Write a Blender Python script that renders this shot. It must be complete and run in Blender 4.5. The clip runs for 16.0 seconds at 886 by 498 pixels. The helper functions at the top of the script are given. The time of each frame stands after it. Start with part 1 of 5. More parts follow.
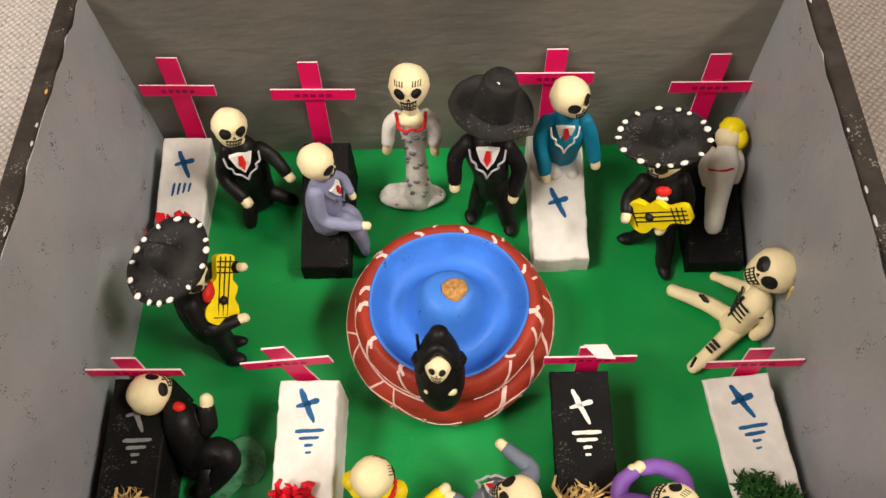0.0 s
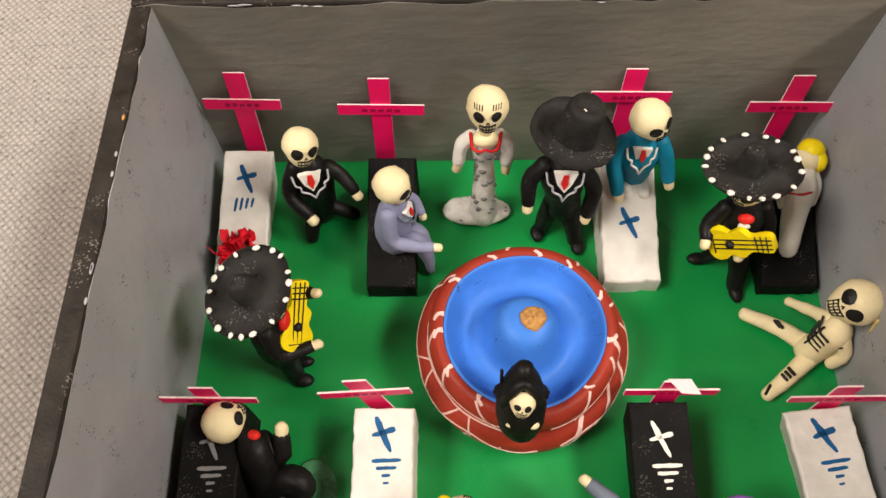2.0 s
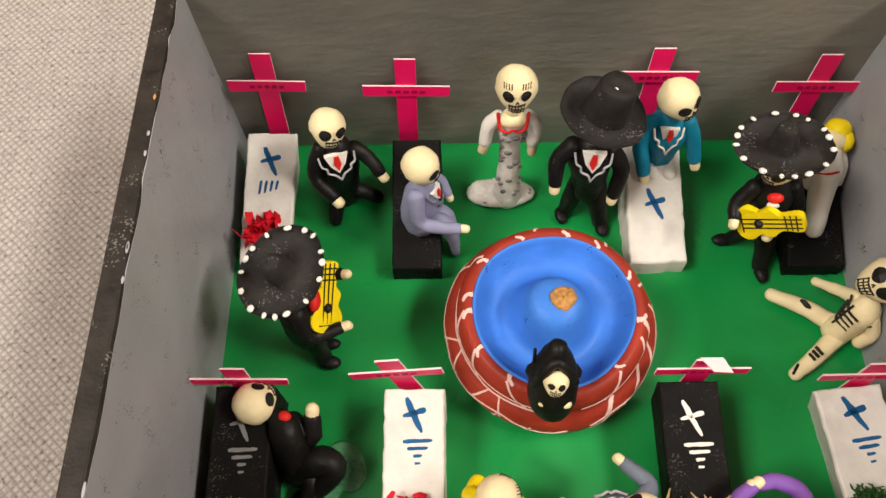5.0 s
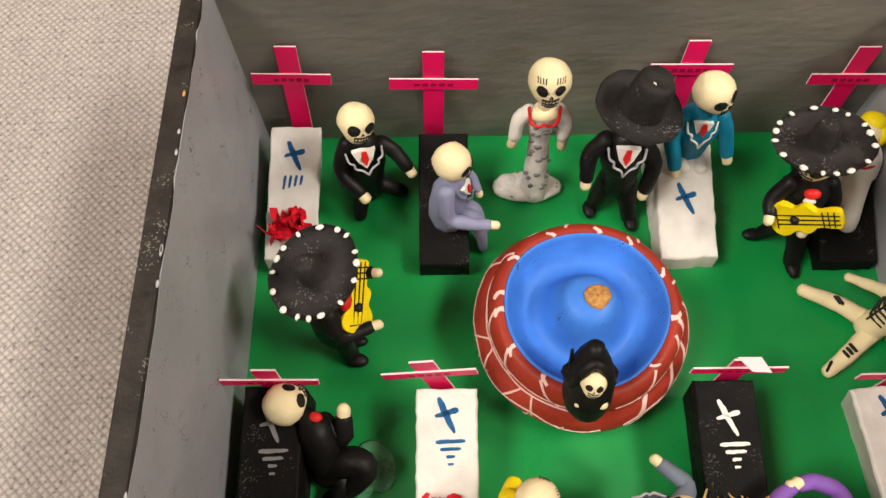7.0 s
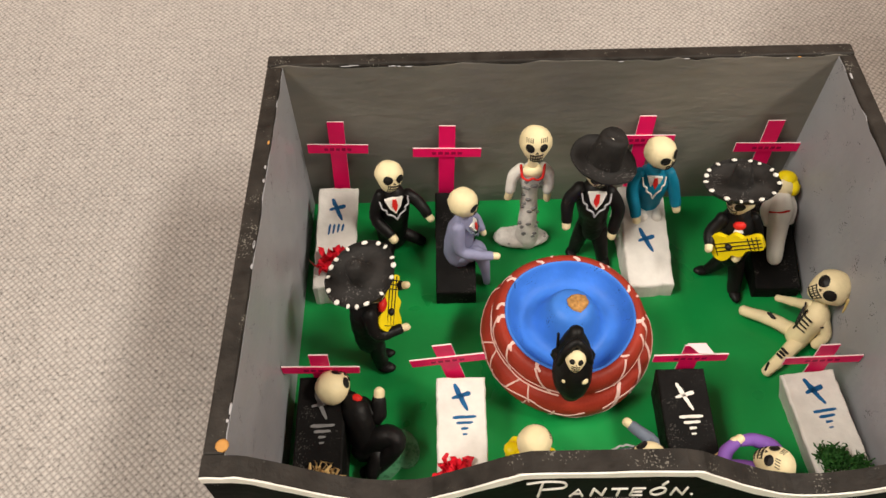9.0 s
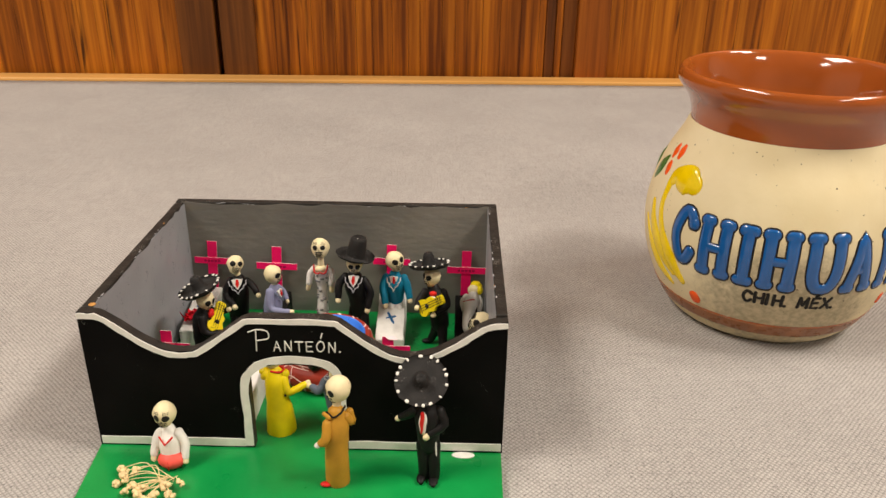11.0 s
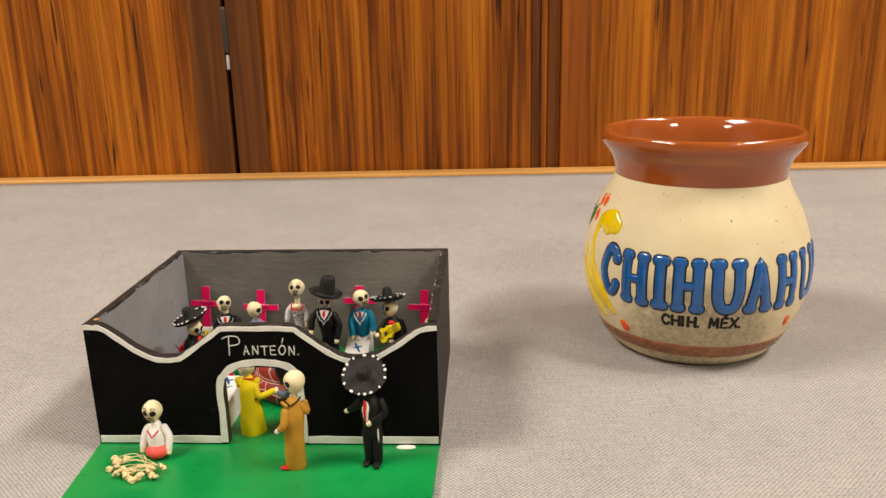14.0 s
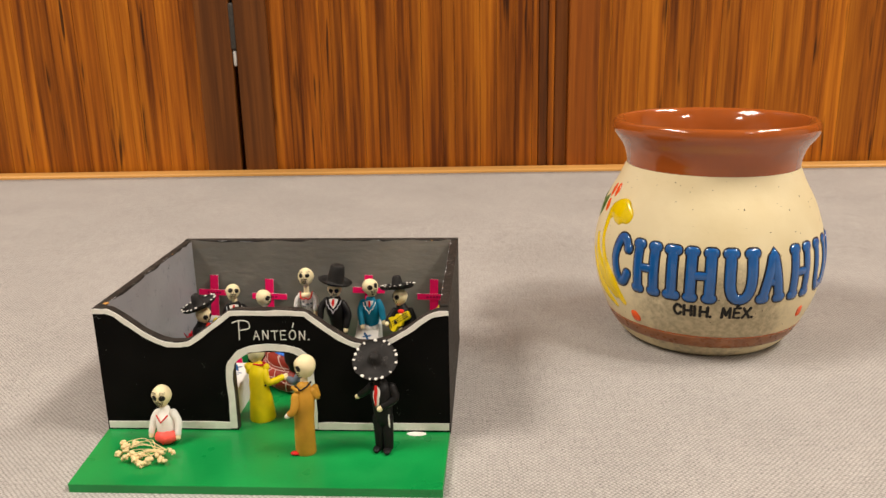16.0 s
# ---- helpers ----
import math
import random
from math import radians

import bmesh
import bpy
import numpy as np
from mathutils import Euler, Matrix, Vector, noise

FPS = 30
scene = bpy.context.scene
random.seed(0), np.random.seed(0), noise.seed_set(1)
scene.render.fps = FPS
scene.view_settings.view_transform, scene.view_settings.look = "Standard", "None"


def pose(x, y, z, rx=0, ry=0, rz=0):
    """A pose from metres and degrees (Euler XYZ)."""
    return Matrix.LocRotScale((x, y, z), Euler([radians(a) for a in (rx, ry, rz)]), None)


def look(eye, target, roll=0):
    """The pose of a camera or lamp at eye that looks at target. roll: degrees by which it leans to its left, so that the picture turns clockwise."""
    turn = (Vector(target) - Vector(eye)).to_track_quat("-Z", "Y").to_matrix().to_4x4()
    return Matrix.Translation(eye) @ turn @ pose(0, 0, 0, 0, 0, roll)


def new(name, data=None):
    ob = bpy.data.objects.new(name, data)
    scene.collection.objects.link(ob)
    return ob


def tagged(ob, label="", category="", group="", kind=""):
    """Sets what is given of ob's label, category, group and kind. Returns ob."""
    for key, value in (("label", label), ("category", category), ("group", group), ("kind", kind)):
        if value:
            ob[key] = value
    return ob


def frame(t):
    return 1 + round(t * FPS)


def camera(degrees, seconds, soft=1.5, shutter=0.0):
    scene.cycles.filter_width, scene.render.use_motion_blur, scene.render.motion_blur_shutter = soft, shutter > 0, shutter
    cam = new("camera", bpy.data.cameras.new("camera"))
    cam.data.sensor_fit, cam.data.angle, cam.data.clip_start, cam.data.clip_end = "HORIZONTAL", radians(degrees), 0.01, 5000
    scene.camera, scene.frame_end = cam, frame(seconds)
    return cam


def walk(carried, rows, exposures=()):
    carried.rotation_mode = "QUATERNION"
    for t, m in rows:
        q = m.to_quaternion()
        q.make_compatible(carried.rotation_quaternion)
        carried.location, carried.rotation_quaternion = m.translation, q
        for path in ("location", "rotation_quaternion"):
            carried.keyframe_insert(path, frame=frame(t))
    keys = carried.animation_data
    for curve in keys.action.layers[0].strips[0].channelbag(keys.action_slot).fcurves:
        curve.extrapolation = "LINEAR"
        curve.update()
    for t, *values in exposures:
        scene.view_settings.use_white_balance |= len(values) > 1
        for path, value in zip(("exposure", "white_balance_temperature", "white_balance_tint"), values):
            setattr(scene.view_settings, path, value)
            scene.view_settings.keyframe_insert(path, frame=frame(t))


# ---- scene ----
cam = camera(57.76, 16.0, soft=1.5)
# seconds, eye, target (metres), roll
PATH = [
    (0, (0.06963, -0.01372, 0.14723), (0.06392, 0.08204, -0.02826), -3.97),
    (0.5, (0.06355, -0.00871, 0.14872), (0.05627, 0.08336, -0.02868), -4.31),
    (1, (0.05997, -0.00670, 0.14670), (0.05283, 0.08275, -0.03204), -4.11),
    (1.5, (0.05624, -0.00218, 0.14894), (0.05066, 0.08661, -0.03019), -3.30),
    (2, (0.05547, -0.00270, 0.15008), (0.05043, 0.08525, -0.02947), -3.26),
    (2.5, (0.05386, -0.00293, 0.15103), (0.04868, 0.08570, -0.02818), -3.48),
    (3, (0.05419, -0.00397, 0.15101), (0.04972, 0.08346, -0.02882), -3.17),
    (3.5, (0.05595, -0.00596, 0.15161), (0.05157, 0.08076, -0.02855), -3.13),
    (4, (0.05354, -0.00531, 0.15077), (0.04920, 0.08130, -0.02945), -3.13),
    (6.5, (0.04553, -0.00246, 0.14800), (0.04198, 0.08120, -0.03362), -2.82),
    (7, (0.04351, -0.00089, 0.14813), (0.04024, 0.08123, -0.03420), -2.75),
    (7.5, (0.04505, -0.00272, 0.14725), (0.04114, 0.08000, -0.03480), -3.12),
    (8, (0.04620, -0.00582, 0.15062), (0.04239, 0.07740, -0.03121), -2.93),
    (8.5, (0.04309, -0.01408, 0.16015), (0.03952, 0.07825, -0.01723), -2.56),
    (9, (0.03968, -0.04334, 0.17032), (0.03813, 0.07185, 0.00683), -1.76),
    (9.5, (0.05101, -0.08060, 0.17568), (0.05253, 0.05502, 0.02869), -0.92),
    (10, (0.07149, -0.11845, 0.17785), (0.07265, 0.03585, 0.05062), 0.50),
    (10.2, (0.08085, -0.13877, 0.17516), (0.08115, 0.02396, 0.05889), 0.83),
    (12.3, (0.14458, -0.26307, 0.15863), (0.13508, -0.07258, 0.09845), -0.73),
    (12.5, (0.14663, -0.26365, 0.15683), (0.13640, -0.07267, 0.09833), -0.89),
    (13, (0.15149, -0.26407, 0.15683), (0.14074, -0.07269, 0.09974), -1.21),
    (13.5, (0.14994, -0.26464, 0.15517), (0.13935, -0.07298, 0.09900), -1.16),
    (14, (0.14794, -0.26770, 0.15394), (0.13716, -0.07587, 0.09838), -1.31),
    (14.5, (0.14925, -0.26731, 0.14926), (0.13801, -0.07538, 0.09415), -1.45),
    (15, (0.15173, -0.26735, 0.15012), (0.14089, -0.07564, 0.09417), -1.47),
    (15.5, (0.14805, -0.26986, 0.14914), (0.13694, -0.07806, 0.09355), -1.28),
    (16, (0.14462, -0.26783, 0.14672), (0.13307, -0.07576, 0.09218), -1.10),
]
EXPOSURES = [(0.0,-0.16,6500,10),(8.0,-0.2,6500,10),(10.0,-0.33,6500,10),(12.5,-0.25,6500,10),(16.0,-0.25,6500,10)]
walk(cam, [(t, look(eye, target, roll)) for t, eye, target, roll in PATH], EXPOSURES)

# ---- light ----
world = bpy.data.worlds.new("room_air")
scene.world = world
world.use_nodes = True
world.node_tree.nodes["Background"].inputs[0].default_value = (1.0, 0.9, 0.78, 1)
world.node_tree.nodes["Background"].inputs[1].default_value = 0.02

CM = 0.01
# ceiling panels of the room: x, y (cm), size x, size y (cm), watts
CEILING = 175.0
PANELS = [(128, -34, 30, 40, 34.0), (142, 16, 30, 40, 22.0), (-106, -30, 60, 76, 48.0), (-150, -125, 26, 40, 13.0), (125, -175, 40, 26, 19.0)]
for px, py, sx, sy, watts in PANELS:
    lamp = bpy.data.lights.new("ceiling_panel_light", "AREA")
    lamp.shape, lamp.size, lamp.size_y, lamp.energy = "RECTANGLE", sx * CM, sy * CM, watts
    lamp.color = (1.0, 0.91, 0.80)
    ob = new("ceiling_panel_light", lamp)
    ob.location = (px * CM, py * CM, (CEILING - 3.5) * CM)


# ---- materials ----
def tree_of(name):
    m = bpy.data.materials.new(name)
    m.use_nodes = True
    nt = m.node_tree
    return m, nt, nt.nodes["Principled BSDF"]


def node(nt, kind, **values):
    n = nt.nodes.new(kind)
    for key, value in values.items():
        if key in n.inputs:
            n.inputs[key].default_value = value
    return n


def rgba(c):
    return (c[0], c[1], c[2], 1.0)


def mixed(nt, fac, a, b):
    """A colour between a and b (colours or sockets) by the socket or number fac."""
    n = nt.nodes.new("ShaderNodeMix")
    n.data_type = "RGBA"
    for socket, value in ((n.inputs[0], fac), (n.inputs[6], a), (n.inputs[7], b)):
        if isinstance(value, bpy.types.NodeSocket):
            nt.links.new(value, socket)
        elif isinstance(value, (int, float)):
            socket.default_value = value
        else:
            socket.default_value = rgba(value)
    return n.outputs[2]


def noise_of(nt, scale, detail=3.0, stretch=(1, 1, 1), rough=0.5, turn=(0, 0, 0)):
    co = nt.nodes.new("ShaderNodeTexCoord")
    mp = nt.nodes.new("ShaderNodeMapping")
    mp.inputs["Scale"].default_value = stretch
    mp.inputs["Rotation"].default_value = turn
    nz = node(nt, "ShaderNodeTexNoise", Scale=scale, Detail=detail, Roughness=rough)
    nt.links.new(co.outputs["Object"], mp.inputs[0])
    nt.links.new(mp.outputs[0], nz.inputs["Vector"])
    return nz.outputs["Fac"]


def ramp(nt, fac, *stops):
    n = nt.nodes.new("ShaderNodeValToRGB")
    while len(n.color_ramp.elements) < len(stops):
        n.color_ramp.elements.new(0.5)
    for e, (at, c) in zip(n.color_ramp.elements, stops):
        e.position = at
        e.color = rgba(c) if not isinstance(c, (int, float)) else (c, c, c, 1)
    nt.links.new(fac, n.inputs[0])
    return n.outputs[0]


def bumped(nt, bsdf, height, strength, distance):
    b = node(nt, "ShaderNodeBump", Strength=strength, Distance=distance)
    nt.links.new(height, b.inputs["Height"])
    nt.links.new(b.outputs[0], bsdf.inputs["Normal"])


def paint(name, col, rough=0.6, var=0.16, scale=250, bump=0.35, fine=1600, specks=None, coat=0.0, brush=(1, 1, 1), gloss=0.22):
    """Hand-brushed paint on clay, wood or paper: blotches, fine relief, and specks of another colour if given (colour, share)."""
    m, nt, bsdf = tree_of(name)
    dark = tuple(v * (1 - var) for v in col)
    light = tuple(min(1, v * (1 + var)) for v in col)
    big = ramp(nt, noise_of(nt, scale, 4, brush), (0.3, dark), (0.7, light))
    out = big
    if specks:
        dots = noise_of(nt, 2600, 1.0)
        where = noise_of(nt, 180, 2.0)
        add = node(nt, "ShaderNodeMath")
        add.operation = "MULTIPLY"
        nt.links.new(dots, add.inputs[0])
        nt.links.new(where, add.inputs[1])
        mask = ramp(nt, add.outputs[0], (specks[1], 0.0), (specks[1] + 0.03, 1.0))
        out = mixed(nt, mask, big, specks[0])
    nt.links.new(out, bsdf.inputs["Base Color"])
    nt.links.new(ramp(nt, noise_of(nt, scale * 2, 2), (0.3, max(0.05, rough - 0.08)), (0.7, min(1, rough + 0.08))), bsdf.inputs["Roughness"])
    bsdf.inputs["Coat Weight"].default_value = coat
    bsdf.inputs["Specular IOR Level"].default_value = 0.5 if coat or rough < 0.35 else gloss
    bumped(nt, bsdf, noise_of(nt, fine, 3, brush), bump, 0.0002)
    return m


BONE = paint("bone_paint", (0.80, 0.69, 0.42), 0.5, 0.08)
INK = paint("black_ink", (0.012, 0.011, 0.01), 0.45, 0.2)
BLACK = paint("black_clay_paint", (0.006, 0.0056, 0.0055), 0.5, 0.3, bump=0.6, fine=900, specks=((0.10, 0.08, 0.07), 0.45))
HAT = paint("dusty_black_hat", (0.021, 0.0195, 0.0185), 0.7, 0.4, bump=1.0, fine=800, specks=((0.13, 0.12, 0.115), 0.37))
WHITE = paint("white_paint", (0.80, 0.78, 0.72), 0.6, 0.07)
CREAM = paint("cream_trim_paint", (0.87, 0.85, 0.79), 0.6, 0.08)
RED = paint("red_paint", (0.62, 0.02, 0.015), 0.5, 0.15)
TEAL = paint("teal_paint", (0.006, 0.20, 0.33), 0.5, 0.12)
LILAC = paint("lilac_grey_paint", (0.24, 0.25, 0.38), 0.55, 0.1)
SLATE = paint("slate_grey_paint", (0.14, 0.17, 0.22), 0.55, 0.12)
PURPLE = paint("purple_paint", (0.22, 0.10, 0.42), 0.55, 0.1)
YELLOW = paint("yellow_paint", (0.82, 0.64, 0.006), 0.45, 0.1)
OCHRE = paint("ochre_paint", (0.48, 0.24, 0.025), 0.5, 0.1)
CORAL = paint("coral_paint", (0.80, 0.10, 0.075), 0.5, 0.1)
SILVER = paint("silver_grey_paint", (0.42, 0.42, 0.44), 0.4, 0.2)
SPOTS = paint("grey_spot_paint", (0.22, 0.22, 0.22), 0.6, 0.25)
DRESS = paint("speckled_white_dress", (0.70, 0.68, 0.64), 0.6, 0.2, scale=500)
BLUEMARK = paint("blue_ink_paint", (0.01, 0.10, 0.26), 0.45, 0.25)
MAGENTA = paint("magenta_paper", (0.95, 0.008, 0.14), 0.45, 0.05, bump=0.1)
PAPER = paint("white_paper_edge", (0.82, 0.62, 0.64), 0.8, 0.05)
FADED = paint("faded_ink", (0.40, 0.003, 0.065), 0.6, 0.2)
STONE_WHITE = paint("rough_white_block_paint", (0.71, 0.695, 0.65), 0.75, 0.08, scale=300, bump=1.0, fine=650)
STONE_BLACK = paint("rough_black_block_paint", (0.006, 0.0057, 0.0055), 0.65, 0.3, bump=0.9, fine=900, specks=((0.06, 0.055, 0.05), 0.375), gloss=0.12)
GREEN = paint("green_board_paint", (0.004, 0.245, 0.051), 0.34, 0.16, scale=40, bump=0.25, fine=700, gloss=0.3)
GREY = paint("grey_wall_paint", (0.30, 0.305, 0.325), 0.42, 0.10, scale=60, bump=0.5, fine=500, specks=((0.05, 0.05, 0.05), 0.41), brush=(1, 1, 1))
RIMBLACK = paint("worn_black_rim_paint", (0.026, 0.023, 0.020), 0.6, 0.4, bump=0.8, fine=900, specks=((0.16, 0.15, 0.13), 0.40))
WALLBLACK = paint("black_wall_paint", (0.0036, 0.0033, 0.003), 0.7, 0.4, scale=80, bump=0.4, fine=600, specks=((0.2, 0.2, 0.18), 0.50), gloss=0.07)
RAWWOOD = paint("raw_wood", (0.55, 0.28, 0.08), 0.7, 0.2)
BRICK = paint("brick_red_paint", (0.30, 0.032, 0.017), 0.5, 0.22, scale=120, bump=0.5)
MORTAR = paint("pink_white_line_paint", (0.78, 0.54, 0.49), 0.6, 0.12)
BLUE = paint("blue_water_paint", (0.05, 0.20, 0.68), 0.5, 0.17, scale=110, bump=0.5, fine=700, specks=((0.02, 0.04, 0.12), 0.43))
CORK = paint("cork", (0.42, 0.22, 0.07), 0.85, 0.35, scale=1200, bump=1.0, fine=1500)
TISSUE = paint("red_tissue", (0.70, 0.012, 0.03), 0.6, 0.35, scale=600)
STRAW = paint("dry_straw", (0.66, 0.47, 0.20), 0.75, 0.25, scale=500)
PETALS = paint("cream_dried_petals", (0.80, 0.62, 0.33), 0.75, 0.15, scale=500)
GLUE = paint("dried_clear_glue", (0.07, 0.25, 0.12), 0.3, 0.5, scale=400)
AMBER = paint("yellowed_glue", (0.55, 0.42, 0.16), 0.3, 0.2)
MOSS = paint("green_moss", (0.025, 0.10, 0.018), 0.7, 0.5, scale=600)
GLAZE = paint("brown_glaze", (0.36, 0.085, 0.014), 0.07, 0.10, scale=60, bump=0.03, fine=150, coat=0.6)
BAND = paint("brown_band_glaze", (0.27, 0.10, 0.033), 0.3, 0.2, scale=150, bump=0.1)
LETTER = paint("blue_enamel", (0.008, 0.10, 0.34), 0.12, 0.07, bump=0.05, coat=0.5)
ORANGE = paint("orange_enamel", (0.85, 0.10, 0.01), 0.2, 0.1, bump=0.05)
LEMON = paint("yellow_enamel", (0.86, 0.62, 0.0), 0.15, 0.06, bump=0.05, coat=0.4)
LEAF = paint("green_enamel", (0.07, 0.17, 0.035), 0.3, 0.1, bump=0.05)
METAL = paint("dark_hinge_metal", (0.05, 0.045, 0.04), 0.35, 0.2)
STEEL = paint("pale_hinge_pin", (0.5, 0.48, 0.45), 0.3, 0.1)
PLASTER = paint("room_wall_paint", (0.52, 0.46, 0.385), 0.8, 0.04, scale=3, bump=0.1, fine=150)
CARPET = paint("room_floor", (0.16, 0.14, 0.13), 0.9, 0.2, scale=30, bump=0.3, fine=400)
TILE = paint("ceiling_white", (0.75, 0.73, 0.69), 0.9, 0.04, scale=8, bump=0.2, fine=300)


def back_wall_wash():
    """Thin grey paint brushed along a board: brown shows through in patches, with fine cracks along the grain."""
    m, nt, bsdf = tree_of("grey_wash_over_brown_board")
    patch = ramp(nt, noise_of(nt, 26, 4, (0.7, 1, 1.3)), (0.28, (0.115, 0.109, 0.097)), (0.5, (0.185, 0.178, 0.160)), (0.72, (0.275, 0.255, 0.218)))
    brown = ramp(nt, noise_of(nt, 44, 3, (0.5, 1, 1.0), 0.6), (0.60, 0.0), (0.78, 0.40))
    col = mixed(nt, brown, patch, (0.27, 0.19, 0.085))
    streak = ramp(nt, noise_of(nt, 420, 4, (0.06, 1, 1.4)), (0.66, 0.0), (0.78, 0.14))
    col = mixed(nt, streak, col, (0.34, 0.32, 0.28))
    crack = ramp(nt, noise_of(nt, 520, 3, (0.05, 1, 1.2), 0.65), (0.26, 0.2), (0.34, 0.0))
    nt.links.new(mixed(nt, crack, col, (0.05, 0.043, 0.035)), bsdf.inputs["Base Color"])
    nt.links.new(ramp(nt, noise_of(nt, 90, 3, (0.3, 1, 1.5)), (0.3, 0.34), (0.7, 0.56)), bsdf.inputs["Roughness"])
    bsdf.inputs["Specular IOR Level"].default_value = 0.3
    bumped(nt, bsdf, noise_of(nt, 420, 4, (0.45, 1, 1.1)), 0.7, 0.0003)
    return m


def mug_slip():
    """Cream slip, rubbed through to grey clay low on the front."""
    m, nt, bsdf = tree_of("cream_slip")
    base = ramp(nt, noise_of(nt, 40, 3), (0.3, (0.71, 0.60, 0.36)), (0.7, (0.79, 0.69, 0.45)))
    co = nt.nodes.new("ShaderNodeTexCoord")
    mp = nt.nodes.new("ShaderNodeMapping")
    mp.inputs["Location"].default_value = (0.2, 1.05, -0.50)
    mp.inputs["Scale"].default_value = (20, 20, 24)
    ball = nt.nodes.new("ShaderNodeTexGradient")
    ball.gradient_type = "SPHERICAL"
    nt.links.new(co.outputs["Object"], mp.inputs[0])
    nt.links.new(mp.outputs[0], ball.inputs[0])
    worn = node(nt, "ShaderNodeMath")
    worn.operation = "MULTIPLY"
    nt.links.new(ball.outputs["Fac"], worn.inputs[0])
    nt.links.new(noise_of(nt, 180, 6, rough=0.7), worn.inputs[1])
    mask = ramp(nt, worn.outputs[0], (0.11, 0.0), (0.24, 0.7))
    clay = ramp(nt, noise_of(nt, 500, 4), (0.35, (0.20, 0.17, 0.11)), (0.65, (0.46, 0.38, 0.25)))
    col = mixed(nt, mask, base, clay)
    pits = ramp(nt, noise_of(nt, 900, 0.0), (0.835, 0.0), (0.86, 1.0))
    nt.links.new(mixed(nt, pits, col, (0.05, 0.03, 0.02)), bsdf.inputs["Base Color"])
    bsdf.inputs["Roughness"].default_value = 0.58
    bsdf.inputs["Specular IOR Level"].default_value = 0.3
    bumped(nt, bsdf, noise_of(nt, 400, 4), 0.25, 0.0003)
    return m


def cloth():
    """Plain-weave grey linen: crossing threads 1 mm apart, slubs and stains."""
    m, nt, bsdf = tree_of("grey_linen_weave")
    co = nt.nodes.new("ShaderNodeTexCoord")
    sep = nt.nodes.new("ShaderNodeSeparateXYZ")
    nt.links.new(co.outputs["Object"], sep.inputs[0])
    waves = []
    for axis, bend in (("X", (1, 0.15, 1)), ("Y", (0.15, 1, 1))):
        k = node(nt, "ShaderNodeMath")
        k.operation = "MULTIPLY_ADD"
        k.inputs[1].default_value = 2 * math.pi / 0.0019
        nt.links.new(sep.outputs[axis], k.inputs[0])
        wob = node(nt, "ShaderNodeMath")
        wob.operation = "MULTIPLY"
        wob.inputs[1].default_value = 3.6
        nt.links.new(noise_of(nt, 150, 2, bend), wob.inputs[0])
        nt.links.new(wob.outputs[0], k.inputs[2])
        s = node(nt, "ShaderNodeMath")
        s.operation = "SINE"
        nt.links.new(k.outputs[0], s.inputs[0])
        waves.append(s.outputs[0])

    def math2(op, p, q, c=None):
        n = node(nt, "ShaderNodeMath")
        n.operation = op
        for socket, value in zip(n.inputs, (p, q, c)):
            if isinstance(value, bpy.types.NodeSocket):
                nt.links.new(value, socket)
            elif value is not None:
                socket.default_value = value
        return n.outputs[0]

    # over and under, and the small gaps where four threads meet
    over = math2("MULTIPLY_ADD", math2("MULTIPLY", waves[0], waves[1]), 0.33, 0.33)
    cover = math2("MAXIMUM", math2("ABSOLUTE", waves[0], None), math2("ABSOLUTE", waves[1], None))
    height = math2("MULTIPLY_ADD", cover, 0.34, over)
    thread = ramp(nt, height, (0.12, (0.155, 0.145, 0.135)), (0.50, (0.375, 0.353, 0.331)), (0.92, (0.51, 0.483, 0.456)))
    slub = ramp(nt, noise_of(nt, 900, 3, (0.1, 1, 1)), (0.3, 0.90), (0.7, 1.06))
    slub2 = ramp(nt, noise_of(nt, 900, 3, (1, 0.1, 1)), (0.3, 0.91), (0.7, 1.05))
    blot = ramp(nt, noise_of(nt, 14, 4), (0.3, 0.93), (0.7, 1.05))
    gaps = ramp(nt, noise_of(nt, 1100, 2), (0.55, 1.0), (0.70, 0.55))
    out = thread
    for k in (slub, slub2, blot, gaps):
        mul = nt.nodes.new("ShaderNodeMix")
        mul.data_type, mul.blend_type = "RGBA", "MULTIPLY"
        mul.inputs[0].default_value = 1.0
        nt.links.new(out, mul.inputs[6])
        nt.links.new(k, mul.inputs[7])
        out = mul.outputs[2]
    nt.links.new(out, bsdf.inputs["Base Color"])
    bsdf.inputs["Roughness"].default_value = 0.9
    bsdf.inputs["Specular IOR Level"].default_value = 0.2
    bumped(nt, bsdf, height, 0.6, 0.0004)
    return m


